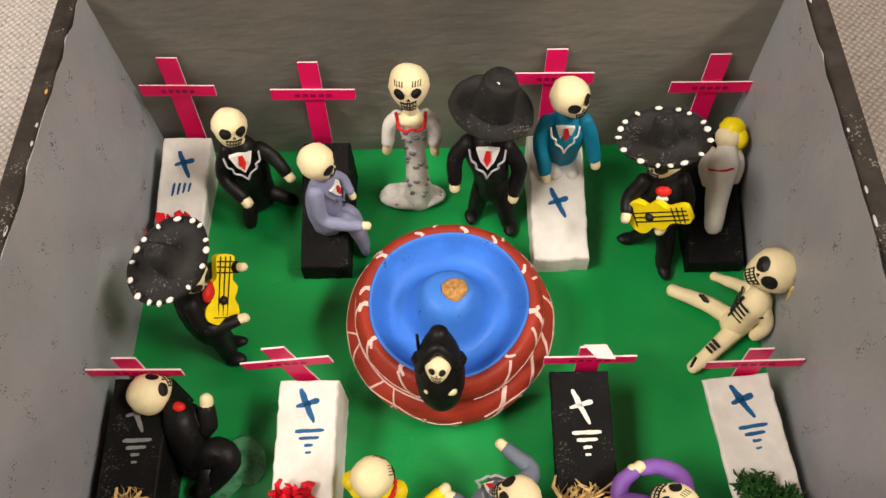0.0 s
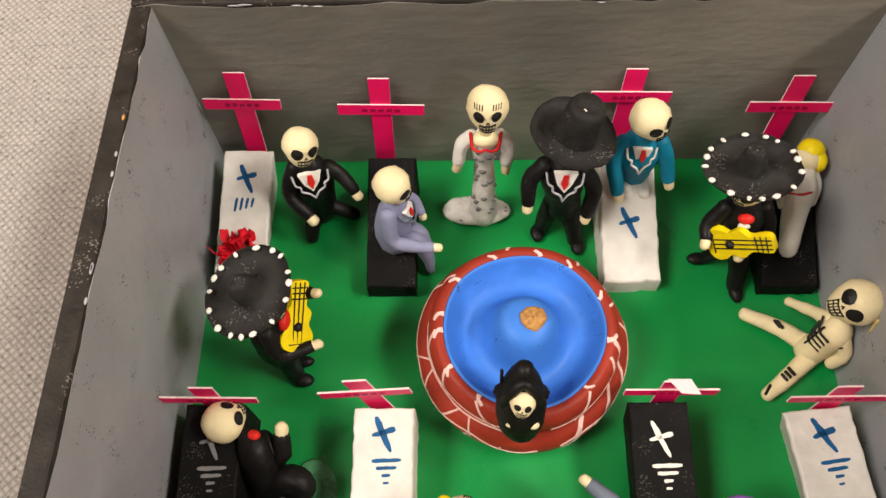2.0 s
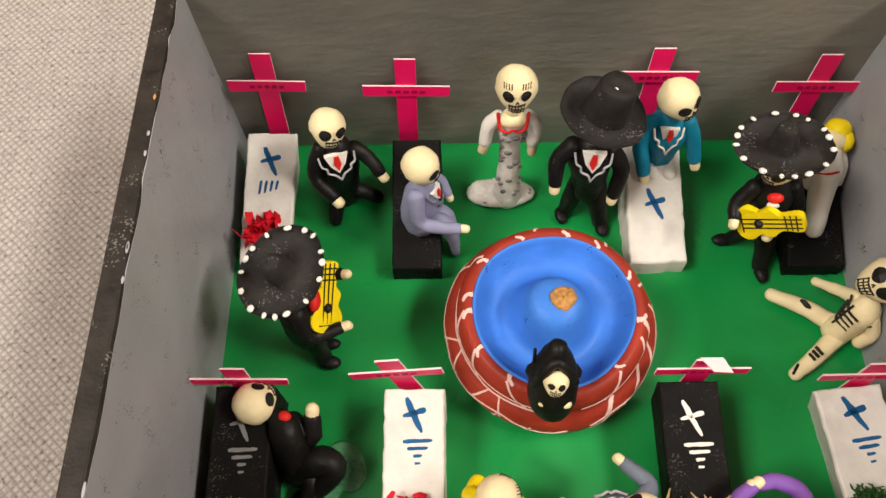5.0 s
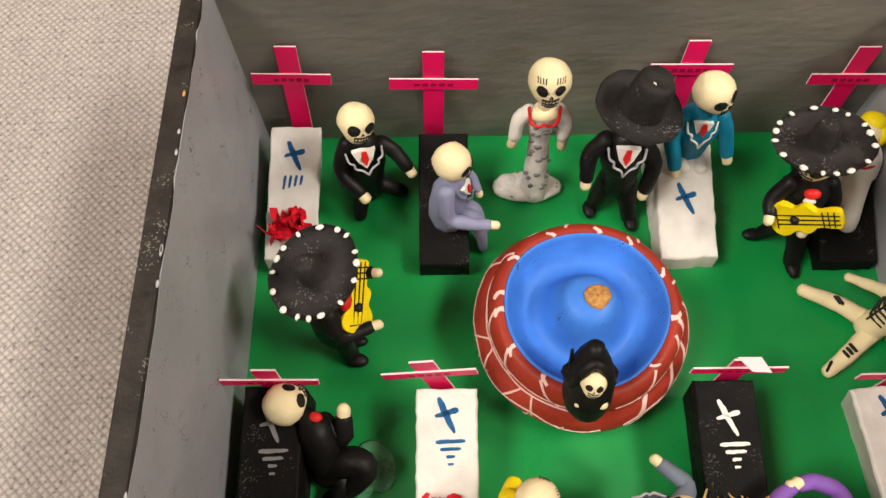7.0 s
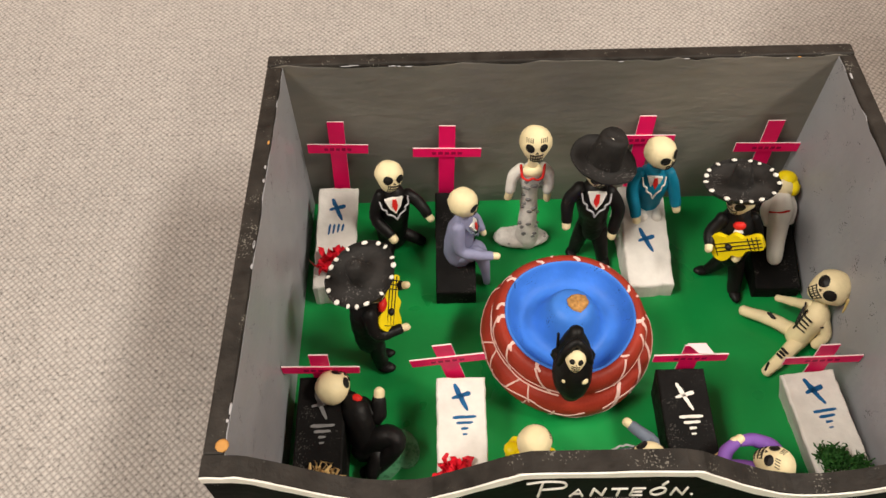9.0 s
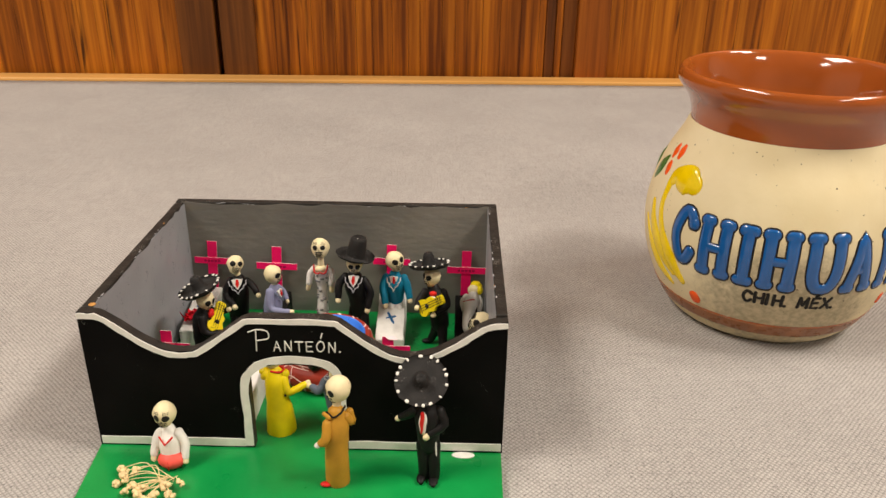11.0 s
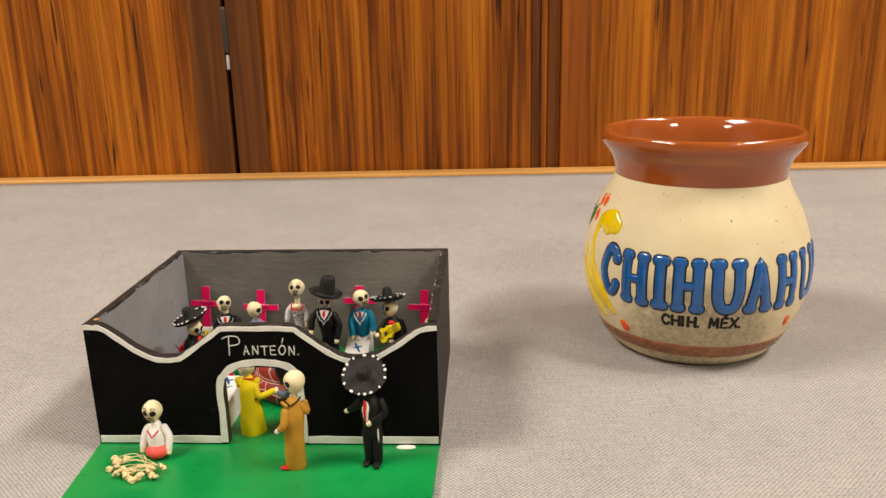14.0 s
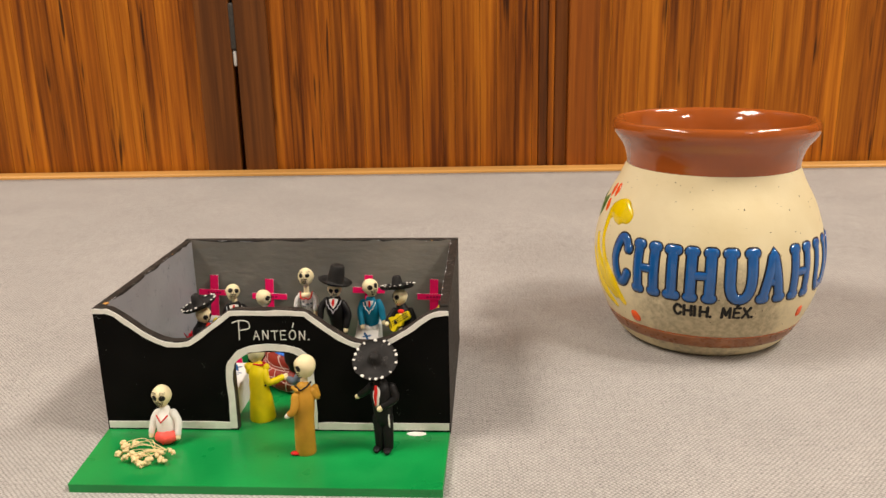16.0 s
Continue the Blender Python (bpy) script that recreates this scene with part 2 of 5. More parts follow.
def wood(name, dark, mid, light, streak, rough=0.35, tint=0.25):
    """Varnished wood with the grain upright: fine stripes, broad bands and short dark streaks; each strip has its own tone."""
    m, nt, bsdf = tree_of(name)
    fine = noise_of(nt, 1.0, 5, (190, 190, 5), 0.62, (0, radians(1.2), 0))
    broad = noise_of(nt, 1.0, 2, (45, 45, 1.2))
    add = node(nt, "ShaderNodeMath")
    add.operation = "MULTIPLY_ADD"
    add.inputs[1].default_value = 0.45
    nt.links.new(broad, add.inputs[0])
    half = node(nt, "ShaderNodeMath")
    half.operation = "MULTIPLY"
    half.inputs[1].default_value = 0.55
    nt.links.new(fine, half.inputs[0])
    nt.links.new(half.outputs[0], add.inputs[2])
    col = ramp(nt, add.outputs[0], (0.39, dark), (0.5, mid), (0.63, light))
    dash = ramp(nt, noise_of(nt, 1.0, 2, (150, 150, 9), 0.5, (0, radians(-1.5), 0)), (0.66, 0.0), (0.74, streak))
    col = mixed(nt, dash, col, tuple(v * 0.25 for v in dark))
    info = nt.nodes.new("ShaderNodeObjectInfo")
    tone = ramp(nt, info.outputs["Random"], (0.0, 1 - tint), (1.0, 1.0))
    mul = nt.nodes.new("ShaderNodeMix")
    mul.data_type, mul.blend_type = "RGBA", "MULTIPLY"
    mul.inputs[0].default_value = 1.0
    nt.links.new(col, mul.inputs[6])
    nt.links.new(tone, mul.inputs[7])
    nt.links.new(mul.outputs[2], bsdf.inputs["Base Color"])
    bsdf.inputs["Roughness"].default_value = rough + 0.1
    bsdf.inputs["Specular IOR Level"].default_value = 0.25
    bumped(nt, bsdf, fine, 0.15, 0.0005)
    return m


BROWNGREY = back_wall_wash()
SLIP = mug_slip()
LINEN = cloth()
VENEER = wood("striped_veneer", (0.12, 0.028, 0.0014), (0.32, 0.087, 0.0035), (0.53, 0.172, 0.009), 0.9)
STILE = wood("dark_stile_wood", (0.085, 0.026, 0.004), (0.13, 0.041, 0.006), (0.18, 0.06, 0.01), 0.2, 0.4, 0.1)
REDSTILE = wood("red_stile_wood", (0.14, 0.034, 0.003), (0.24, 0.062, 0.005), (0.33, 0.094, 0.007), 0.2, 0.4, 0.05)
# darker copy of the veneer: the shade on the recessed ribs is in its colour
SHADEDRIB = wood("shadowed_rib_wood", (0.06, 0.017, 0.003), (0.15, 0.043, 0.006), (0.24, 0.076, 0.01), 0.5, 0.4, 0.1)
EDGEWOOD = paint("pale_table_edge_wood", (0.52, 0.27, 0.075), 0.45, 0.25, scale=40, bump=0.2, fine=300, brush=(0.1, 1, 1))


# ---- builders: all sizes below are in centimetres, from the front left corner of the box, on top of its green board ----
def smooth_line(pts, steps=4):
    """Catmull-Rom through the points; points are Vectors or tuples of any length."""
    if len(pts) < 3:
        return [tuple(p) for p in pts]
    p = np.array(pts, float)
    p = np.vstack([2 * p[0] - p[1], p, 2 * p[-1] - p[-2]])
    out = []
    for i in range(1, len(p) - 2):
        for s in range(steps):
            u = s / steps
            out.append(0.5 * (2 * p[i] + (p[i + 1] - p[i - 1]) * u + (2 * p[i - 1] - 5 * p[i] + 4 * p[i + 1] - p[i + 2]) * u * u + (3 * p[i] - p[i - 1] - 3 * p[i + 1] + p[i + 2]) * u**3))
    out.append(p[-2])
    return [tuple(v) for v in out]


class Clay:
    """Gathers shapes into one mesh, each with its own paint."""

    def __init__(self):
        self.verts, self.faces, self.index, self.soft, self.mats = [], [], [], [], []

    def paint_no(self, m):
        if m not in self.mats:
            self.mats.append(m)
        return self.mats.index(m)

    def add(self, verts, faces, m, soft=True):
        base, k = len(self.verts), self.paint_no(m)
        self.verts += [tuple(v) for v in verts]
        self.faces += [tuple(base + i for i in f) for f in faces]
        self.index += [k] * len(faces)
        self.soft += [soft] * len(faces)

    def rings(self, rings, m, closed=True, soft=True):
        """Skins rings of equal length; closed: the two ends are filled."""
        n = len(rings[0])
        verts = [v for r in rings for v in r]
        faces = [(a * n + i, a * n + (i + 1) % n, (a + 1) * n + (i + 1) % n, (a + 1) * n + i) for a in range(len(rings) - 1) for i in range(n)]
        if closed:
            faces += [tuple(range(n - 1, -1, -1)), tuple((len(rings) - 1) * n + i for i in range(n))]
        self.add(verts, faces, m, soft)

    def tube(self, pts, radii, m, n=10, curve=True, flat=1.0, caps=True):
        """A rounded tube along points (x, y, z), with a radius at each."""
        if isinstance(radii, (int, float)):
            radii = [radii] * len(pts)
        rows = [(*p, r) for p, r in zip(pts, radii)]
        rows = smooth_line(rows) if curve and len(rows) > 2 else rows
        P = [Vector(r[:3]) for r in rows]
        R = [max(0.004, r[3]) for r in rows]
        T = [(P[min(i + 1, len(P) - 1)] - P[max(i - 1, 0)]).normalized() for i in range(len(P))]
        side = T[0].orthogonal().normalized()
        rings = []

        def ring(c, t, r):
            nonlocal side
            side = (side - t * side.dot(t)).normalized()
            up = t.cross(side)
            return [c + side * (math.cos(2 * math.pi * i / n) * r) + up * (math.sin(2 * math.pi * i / n) * r * flat) for i in range(n)]

        if caps:
            for a in (80, 55, 28):
                rings.append(ring(P[0] - T[0] * R[0] * math.sin(radians(a)) * 0.9, T[0], R[0] * math.cos(radians(a))))
        rings += [ring(c, t, r) for c, t, r in zip(P, T, R)]
        if caps:
            for a in (28, 55, 80):
                rings.append(ring(P[-1] + T[-1] * R[-1] * math.sin(radians(a)) * 0.9, T[-1], R[-1] * math.cos(radians(a))))
        self.rings(rings, m)

    def ball(self, c, r, m, turn=None, n=14):
        r = (r, r, r) if isinstance(r, (int, float)) else r
        turn = turn or Matrix.Identity(3)
        rings = []
        for j in range(1, n // 2 + 1):
            a = math.pi * j / (n // 2 + 1)
            rings.append([Vector(c) + turn @ Vector((r[0] * math.sin(a) * math.cos(2 * math.pi * i / n), r[1] * math.sin(a) * math.sin(2 * math.pi * i / n), -r[2] * math.cos(a))) for i in range(n)])
        self.rings(rings, m)

    def lathe(self, c, axis, profile, m, n=28, wave=0.0, close=False):
        """Turns a profile of (radius, height) round an axis through c."""
        axis = Vector(axis).normalized()
        a = axis.orthogonal().normalized()
        if abs(axis.z) > 0.98:
            a = Vector((1, 0, 0))
        b = axis.cross(a)
        rings = []
        for r, h in profile:
            rings.append([Vector(c) + axis * (h + wave * 0.4 * math.sin(2 * t + 1)) + (a * math.cos(t) + b * math.sin(t)) * (r * (1 + wave * (math.sin(3 * t) + 0.6 * math.sin(5 * t + 2)))) for t in (2 * math.pi * i / n for i in range(n))])
        self.rings(rings, m, close)

    def box(self, lo, hi, m, turn=None, at=(0, 0, 0), soft=False):
        co = [Vector((x, y, z)) for x in (lo[0], hi[0]) for y in (lo[1], hi[1]) for z in (lo[2], hi[2])]
        co = [(turn @ v if turn else v) + Vector(at) for v in co]
        self.add(co, [(0, 1, 3, 2), (4, 6, 7, 5), (0, 4, 5, 1), (2, 3, 7, 6), (0, 2, 6, 4), (1, 5, 7, 3)], m, soft)

    def slab(self, outline, z0, z1, m, place=lambda x, y, z: (x, y, z), edge=None):
        """An outline (x, y) run through from z0 to z1."""
        n = len(outline)
        verts = [place(x, y, z0) for x, y in outline] + [place(x, y, z1) for x, y in outline]
        self.add(verts, [tuple(range(n - 1, -1, -1)), tuple(range(n, 2 * n))], m, False)
        self.add(verts, [(i, (i + 1) % n, n + (i + 1) % n, n + i) for i in range(n)], edge or m, False)

    def mesh(self, name, origin=(0, 0, 0)):
        me = bpy.data.meshes.new(name)
        o = Vector(origin)
        me.from_pydata([tuple((Vector(v) - o) * CM) for v in self.verts], [], self.faces)
        for m in self.mats:
            me.materials.append(m)
        me.polygons.foreach_set("material_index", self.index)
        me.polygons.foreach_set("use_smooth", self.soft)
        bm = bmesh.new()
        bm.from_mesh(me)
        bmesh.ops.recalc_face_normals(bm, faces=bm.faces)
        bm.to_mesh(me)
        bm.free()
        return me

    def thing(self, name, label, category, origin=(0, 0, 0), group="", kind=""):
        ob = new(name, self.mesh(name, origin))
        ob.location = Vector(origin) * CM
        return tagged(ob, label, category, group, kind)

    def part(self, name, parent, label=""):
        """The mesh as a part of parent, whose origin is in world centimetres."""
        origin = parent.matrix_basis.translation / CM
        up = parent.parent
        while up:
            origin = origin + up.matrix_basis.translation / CM
            up = up.parent
        ob = new(name, self.mesh(name, origin))
        ob.parent = parent
        return tagged(ob, label)


def holder(name, label, category, origin=(0, 0, 0), group="", kind=""):
    ob = new(name)
    ob.location = Vector(origin) * CM
    ob.empty_display_size = 0.01
    return tagged(ob, label, category, group, kind)


def soften(ob, width, segments=2):
    """Rounded edges."""
    b = ob.modifiers.new("rounded_edges", "BEVEL")
    b.width, b.segments, b.limit_method = width * CM, segments, "ANGLE"
    b.harden_normals = False
    return ob


# ---- the room ----
TABLE = -0.3
TABLE_BACK = 54.4
room = Clay()
room.box((-260, -300, -76.5), (300, 60.2, -75.5), CARPET)
room.thing("floor", "dark plain floor of the room", "floor", kind="structure")
room = Clay()
room.box((-260, -300, CEILING), (300, 60.2, CEILING + 4), TILE)
room.thing("ceiling", "white ceiling with flat light panels", "ceiling", kind="structure")
for name, lo, hi in (("wall_south", (-260, -304, -75.5), (300, -300, CEILING)), ("wall_west", (-264, -300, -75.5), (-260, 60.2, CEILING)), ("wall_east", (300, -300, -75.5), (304, 60.2, CEILING))):
    room = Clay()
    room.box(lo, hi, PLASTER)
    room.thing(name, "plain cream painted wall of the room", "wall", kind="structure")
for px, py, sx, sy, watts in PANELS:
    lampbox = holder("ceiling_lamp", "flat white ceiling light panel in thin frame", "ceiling lamp", (px, py, CEILING), "ceiling light panels")
    c = Clay()
    for lo, hi in (((-sx / 2 - 2, -sy / 2 - 2), (sx / 2 + 2, -sy / 2)), ((-sx / 2 - 2, sy / 2), (sx / 2 + 2, sy / 2 + 2)), ((-sx / 2 - 2, -sy / 2), (-sx / 2, sy / 2)), ((sx / 2, -sy / 2), (sx / 2 + 2, sy / 2))):
        c.box((px + lo[0], py + lo[1], CEILING - 3), (px + hi[0], py + hi[1], CEILING), TILE)
    c.part("frame", lampbox)
    c = Clay()
    c.box((px - sx / 2, py - sy / 2, CEILING - 2), (px + sx / 2, py + sy / 2, CEILING - 0.2), TILE)
    c.part("diffuser", lampbox)

# wood-panelled wall behind the table: strips of veneer between upright stiles
PANEL_Y = 56.9
north = Clay()
north.box((-260, PANEL_Y + 1.0, -75.5), (300, PANEL_Y + 2.9, CEILING), STILE)
wall_north = north.thing("wall_north", "orange-brown striped wood panelling with dark stiles", "wall", kind="structure")
rng = random.Random(5)


def strip_run(x0, x1, first=1.0, last=2.6):
    x = x0
    while x < x1 - 0.3:
        w = min(rng.uniform(first, last), x1 - x)
        c = Clay()
        out = PANEL_Y + rng.uniform(0.0, 0.06)
        c.box((x, out, -40), (x + w - 0.03, PANEL_Y + 1.0, 80), VENEER)
        c.part("strip", wall_north)
        x += w


strip_run(-82, -15.0)
strip_run(-7.8, 19.6)
strip_run(25.6, 96, 1.2, 3.2)
# the two set-back ribs carry their shade as darker wood colour
for x0, x1, m, proud in ((-15.0, -11.5, STILE, 0.5), (-11.05, -7.8, STILE, 0.4), (19.6, 20.6, SHADEDRIB, -0.15), (20.6, 21.2, VENEER, 0.0), (21.2, 22.6, SHADEDRIB, -0.2), (22.6, 25.6, REDSTILE, 0.5)):
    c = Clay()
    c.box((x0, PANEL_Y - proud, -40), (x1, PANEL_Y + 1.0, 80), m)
    soften(c.part("stile", wall_north), 0.12)
hinge = Clay()
hinge.tube([(-11.3, PANEL_Y - 0.25, 12.5), (-11.3, PANEL_Y - 0.25, 16.6)], 0.3, METAL, curve=False)
hinge = hinge.part("hinge", wall_north, "dark metal hinge barrel")
pin = Clay()
pin.tube([(-11.27, PANEL_Y - 0.2, 10.8), (-11.27, PANEL_Y - 0.2, 12.0)], 0.2, STEEL, curve=False)
pin.part("hinge_pin", hinge, "pale metal hinge pin")
side = Clay()
for x0, x1 in ((-260, -82), (96, 300)):
    side.box((x0, PANEL_Y, -40), (x1, PANEL_Y + 1.0, 80), VENEER)
side.part("plain_panel", wall_north)

# table and cloth
table = holder("table", "table with pale wooden back edge under the cloth", "table", (10, 10, -75.5))
c = Clay()
c.box((-110, -48, -4.0), (130, TABLE_BACK, TABLE - 0.12), EDGEWOOD)
c.part("tabletop", table)
c = Clay()
c.box((-110, TABLE_BACK, -4.0), (130, TABLE_BACK + 2.2, TABLE + 0.3), EDGEWOOD)
soften(c.part("edge_strip", table, "pale honey-coloured wood edge"), 0.25, 3)
for x in (-104, 124):
    for y in (-42, 51):
        c = Clay()
        c.box((x - 3, y - 3, -75.5), (x + 3, y + 3, -4.0), EDGEWOOD)
        c.part("leg", table)
n = 60
verts = []
c = Clay()
for j in range(n + 1):
    for i in range(n + 1):
        x, y = -110 + 240 * i / n, -48 + (TABLE_BACK + 48) * j / n
        wob = 0.0
        if not (-10 < x < 40 and -15 < y < 25):
            wob = 0.05 * (noise.noise((x * 0.06, y * 0.06, 0)) - 0.3)
        verts.append((x, y, TABLE + min(0, wob)))
faces = [(j * (n + 1) + i, j * (n + 1) + i + 1, (j + 1) * (n + 1) + i + 1, (j + 1) * (n + 1) + i) for j in range(n) for i in range(n)]
c.add(verts, faces, LINEN)
tablecloth = c.thing("tablecloth", "grey-beige coarse linen cloth spread over the table", "tablecloth", (0, 0, TABLE))
solid = tablecloth.modifiers.new("thickness", "SOLIDIFY")
solid.thickness, solid.offset = 0.001, -1.0

# the table and the panelled wall stand two degrees askew to the box
ASKEW = Matrix.Translation(Vector((10, TABLE_BACK, 0)) * CM) @ Matrix.Rotation(radians(2.0), 4, "Z") @ Matrix.Translation(Vector((-10, -TABLE_BACK, 0)) * CM)
for ob in (table, tablecloth, wall_north):
    ob.matrix_basis = ASKEW @ ob.matrix_basis

# ---- the box ----
W, D, H, T = 13.0, 9.6, 4.88, 0.35
box = holder("cemetery_box", "open black wooden box with grey inside and green floor board", "diorama box", (W / 2, D / 2, TABLE))


def jag(i, amount=0.03):
    return amount * noise.noise((i * 0.71, 3.1, 0.5))


c = Clay()
c.slab([(0.34, -3.82), (12.92, -3.82), (12.97, T), (W - T, T), (W - T, D - T), (T, D - T), (T, T), (0.0, T), (0.0, 0.0)], TABLE, 0.0, GREEN)
soften(c.part("floor_board", box, "bright green painted base board"), 0.05)


def wall_part(name, lo, hi, inner, outer, inside):
    """A wall slab whose inner face (in the direction inside) is grey and whose other faces are black."""
    k = Clay()
    k.box(lo, hi, outer)
    ob = k.part(name, box)
    soften(ob, 0.05)
    skin = Clay()
    if inside[0]:
        x = hi[0] if inside[0] > 0 else lo[0]
        a, b = sorted((x - 0.01 * inside[0], x + 0.008 * inside[0]))
        rows = [(a, b, lo[1] + (hi[1] - lo[1]) * i / 24) for i in range(25)]
        verts = [(q, y, z + (jag(i * 3.3 + lo[0], 0.10) if z > 1 else 0)) for i, (p, r, y) in enumerate(rows) for q in (p, r) for z in (0.0, hi[2] - 0.06)]
    else:
        y = lo[1]
        rows = [lo[0] + (hi[0] - lo[0]) * i / 30 for i in range(31)]
        verts = [(x, q, z + (jag(i * 3.3, 0.10) if z > 1 else 0)) for i, x in enumerate(rows) for q in (y + 0.01, y - 0.008) for z in (0.0, hi[2] - 0.06)]
    faces = []
    for i in range(len(rows) - 1):
        p = i * 4
        faces += [(p, p + 1, p + 5, p + 4), (p + 2, p + 6, p + 7, p + 3), (p + 1, p + 3, p + 7, p + 5), (p, p + 4, p + 6, p + 2)]
    faces += [(0, 2, 3, 1), (p + 4, p + 5, p + 7, p + 6)]
    skin.add(verts, faces, inner, False)
    skin.part("inner_paint", ob, "matt grey paint with dark specks")
    return ob


left = wall_part("side_wall", (0, T, TABLE), (T, D - T, H), GREY, RIMBLACK, (1, 0))
right = wall_part("side_wall", (W - T, T, TABLE), (W, D - T, H), GREY, RIMBLACK, (-1, 0))
back = wall_part("back_wall", (0, D - T, TABLE), (W, D, H + 0.03), BROWNGREY, RIMBLACK, (0, -1))

# chips where the paint has gone from the rim
rng = random.Random(11)
for k in range(16):
    c = Clay()
    y = rng.uniform(0.8, 8.6)
    x = (T if k % 2 else W - T) + (rng.uniform(-0.05, 0.0) if k % 2 else rng.uniform(0.0, 0.05))
    raw = k in (3, 8)
    c.ball((x, y, H + 0.0), (0.025, rng.uniform(0.03, 0.12), 0.012), RAWWOOD if raw else SILVER, n=8)
    c.part("paint_chip", left if k % 2 else right)
for k in range(9):
    c = Clay()
    c.ball((rng.uniform(0.8, 12), D - T - 0.01, H - rng.uniform(0.0, 0.07)), (rng.uniform(0.04, 0.16), 0.015, 0.012), RAWWOOD if k == 2 else SILVER, n=8)
    c.part("paint_chip", back)
c = Clay()
c.ball((0.3, 0.5, H - 0.01), (0.12, 0.12, 0.03), RAWWOOD, n=9)
c.part("paint_chip", left, "bare wood corner")


c = Clay()
c.ball((2.85, 2.30, 0.0), (0.36, 0.50, 0.014), GLUE, Matrix.Rotation(radians(25), 3, "Z"))
c.ball((2.62, 1.85, 0.0), (0.16, 0.42, 0.010), GLUE, Matrix.Rotation(radians(-40), 3, "Z"))
c.part("glue_smear", box, "dried clear glue smear")
c = Clay()
c.tube([(W - T - 0.02, 4.72, 1.95), (W - T - 0.02, 4.66, 1.7), (W - T - 0.02, 4.64, 1.55)], [0.035, 0.03, 0.015], AMBER, n=7)
c.part("glue_drip", right, "yellowed glue drip")


def arch_in(x):
    """Height of the arched opening at x."""
    u = abs((x - 6.41) / 1.40)
    return 2.45 + 0.72 * max(0.0, 1 - u**2.6) ** (1 / 2.6)


TOPLINE = [(0, 4.86), (0.35, 4.86), (0.65, 4.82), (1.2, 4.45), (1.8, 3.98), (2.4, 3.66), (2.8, 3.57), (3.3, 3.58), (3.6, 3.70), (4.3, 4.20), (4.9, 4.66), (5.2, 4.80), (6.4, 4.80), (7.6, 4.80), (7.95, 4.66), (8.6, 4.16), (9.2, 3.76), (9.7, 3.56), (10.2, 3.54), (10.8, 3.70), (11.5, 4.10), (12.1, 4.55), (12.5, 4.76), (13.0, 4.82)]


def top_at(x):
    return float(np.interp(x, [p[0] for p in TOPLINE], [p[1] for p in TOPLINE]))


AL, AR = 5.01, 7.81
xs = sorted(set([round(13 * i / 90, 4) for i in range(91)] + [AL, AR]))
c = Clay()
for a, b in zip(xs, xs[1:]):
    lo_a, lo_b = (arch_in(a), arch_in(b)) if AL <= a and b <= AR else (0.0, 0.0)
    za, zb = top_at(a), top_at(b)
    v = [(a, 0, lo_a), (b, 0, lo_b), (b, 0, zb), (a, 0, za), (a, T, lo_a), (b, T, lo_b), (b, T, zb), (a, T, za)]
    c.add(v, [(0, 1, 2, 3)], WALLBLACK, False)
    c.add(v, [(4, 7, 6, 5)], GREY, False)
    c.add(v, [(3, 2, 6, 7), (0, 4, 5, 1)], RIMBLACK, False)
for x, h in ((0, top_at(0)), (W, top_at(W))):
    c.add([(x, 0, 0), (x, T, 0), (x, T, h), (x, 0, h)], [(0, 1, 2, 3)], RIMBLACK, False)
for x in (AL, AR):
    c.add([(x, 0, 0), (x, T, 0), (x, T, arch_in(x)), (x, 0, arch_in(x))], [(0, 1, 2, 3)], RIMBLACK, False)
front = c.part("front_wall", box, "black front wall with wavy top and arched gateway")


def ribbon(line, width, m, thick=0.03, seed=0):
    """A hand-painted band on the front wall: points (x, z) along its middle."""
    k = Clay()
    line = smooth_line(line, 3)
    rings = []
    for i, p in enumerate(line):
        q0, q1 = line[max(i - 1, 0)], line[min(i + 1, len(line) - 1)]
        d = Vector((q1[0] - q0[0], q1[1] - q0[1])).normalized()
        nrm = Vector((-d.y, d.x))
        w0 = width / 2 * (1 + 0.4 * noise.noise((i * 0.5, seed, 0)))
        w1 = width / 2 * (1 + 0.4 * noise.noise((i * 0.5, seed + 7, 0)))
        a, b = Vector(p) + nrm * w0, Vector(p) - nrm * w1
        rings.append([(a.x, 0.004, a.y), (a.x, -thick, a.y), (b.x, -thick, b.y), (b.x, 0.004, b.y)])
    k.rings(rings, m, True, False)
    return k


ribbon([(x, z - 0.12) for x, z in TOPLINE], 0.185, CREAM, seed=1).part("top_band", front, "cream painted line")
ribbon([(4.86, 0.08), (4.87, 1.2), (4.88, 2.4), (5.05, 2.85), (5.5, 3.20), (6.0, 3.33), (6.6, 3.36), (7.2, 3.30), (7.65, 3.08), (7.86, 2.6), (7.92, 1.2), (7.92, 0.08)], 0.26, CREAM, seed=4).part("arch_band", front, "cream painted line")
ribbon([(0.06, 0.20), (2, 0.21), (4.72, 0.20)], 0.28, CREAM, seed=8).part("bottom_band", front, "cream painted line")
ribbon([(8.06, 0.20), (10, 0.21), (12.96, 0.22)], 0.28, CREAM, seed=12).part("bottom_band", front, "cream painted line")
c = Clay()
c.ball((11.75, -0.15, 0.0), (0.38, 0.17, 0.03), CREAM)
c.part("paint_drip", front, "dried cream paint drip")

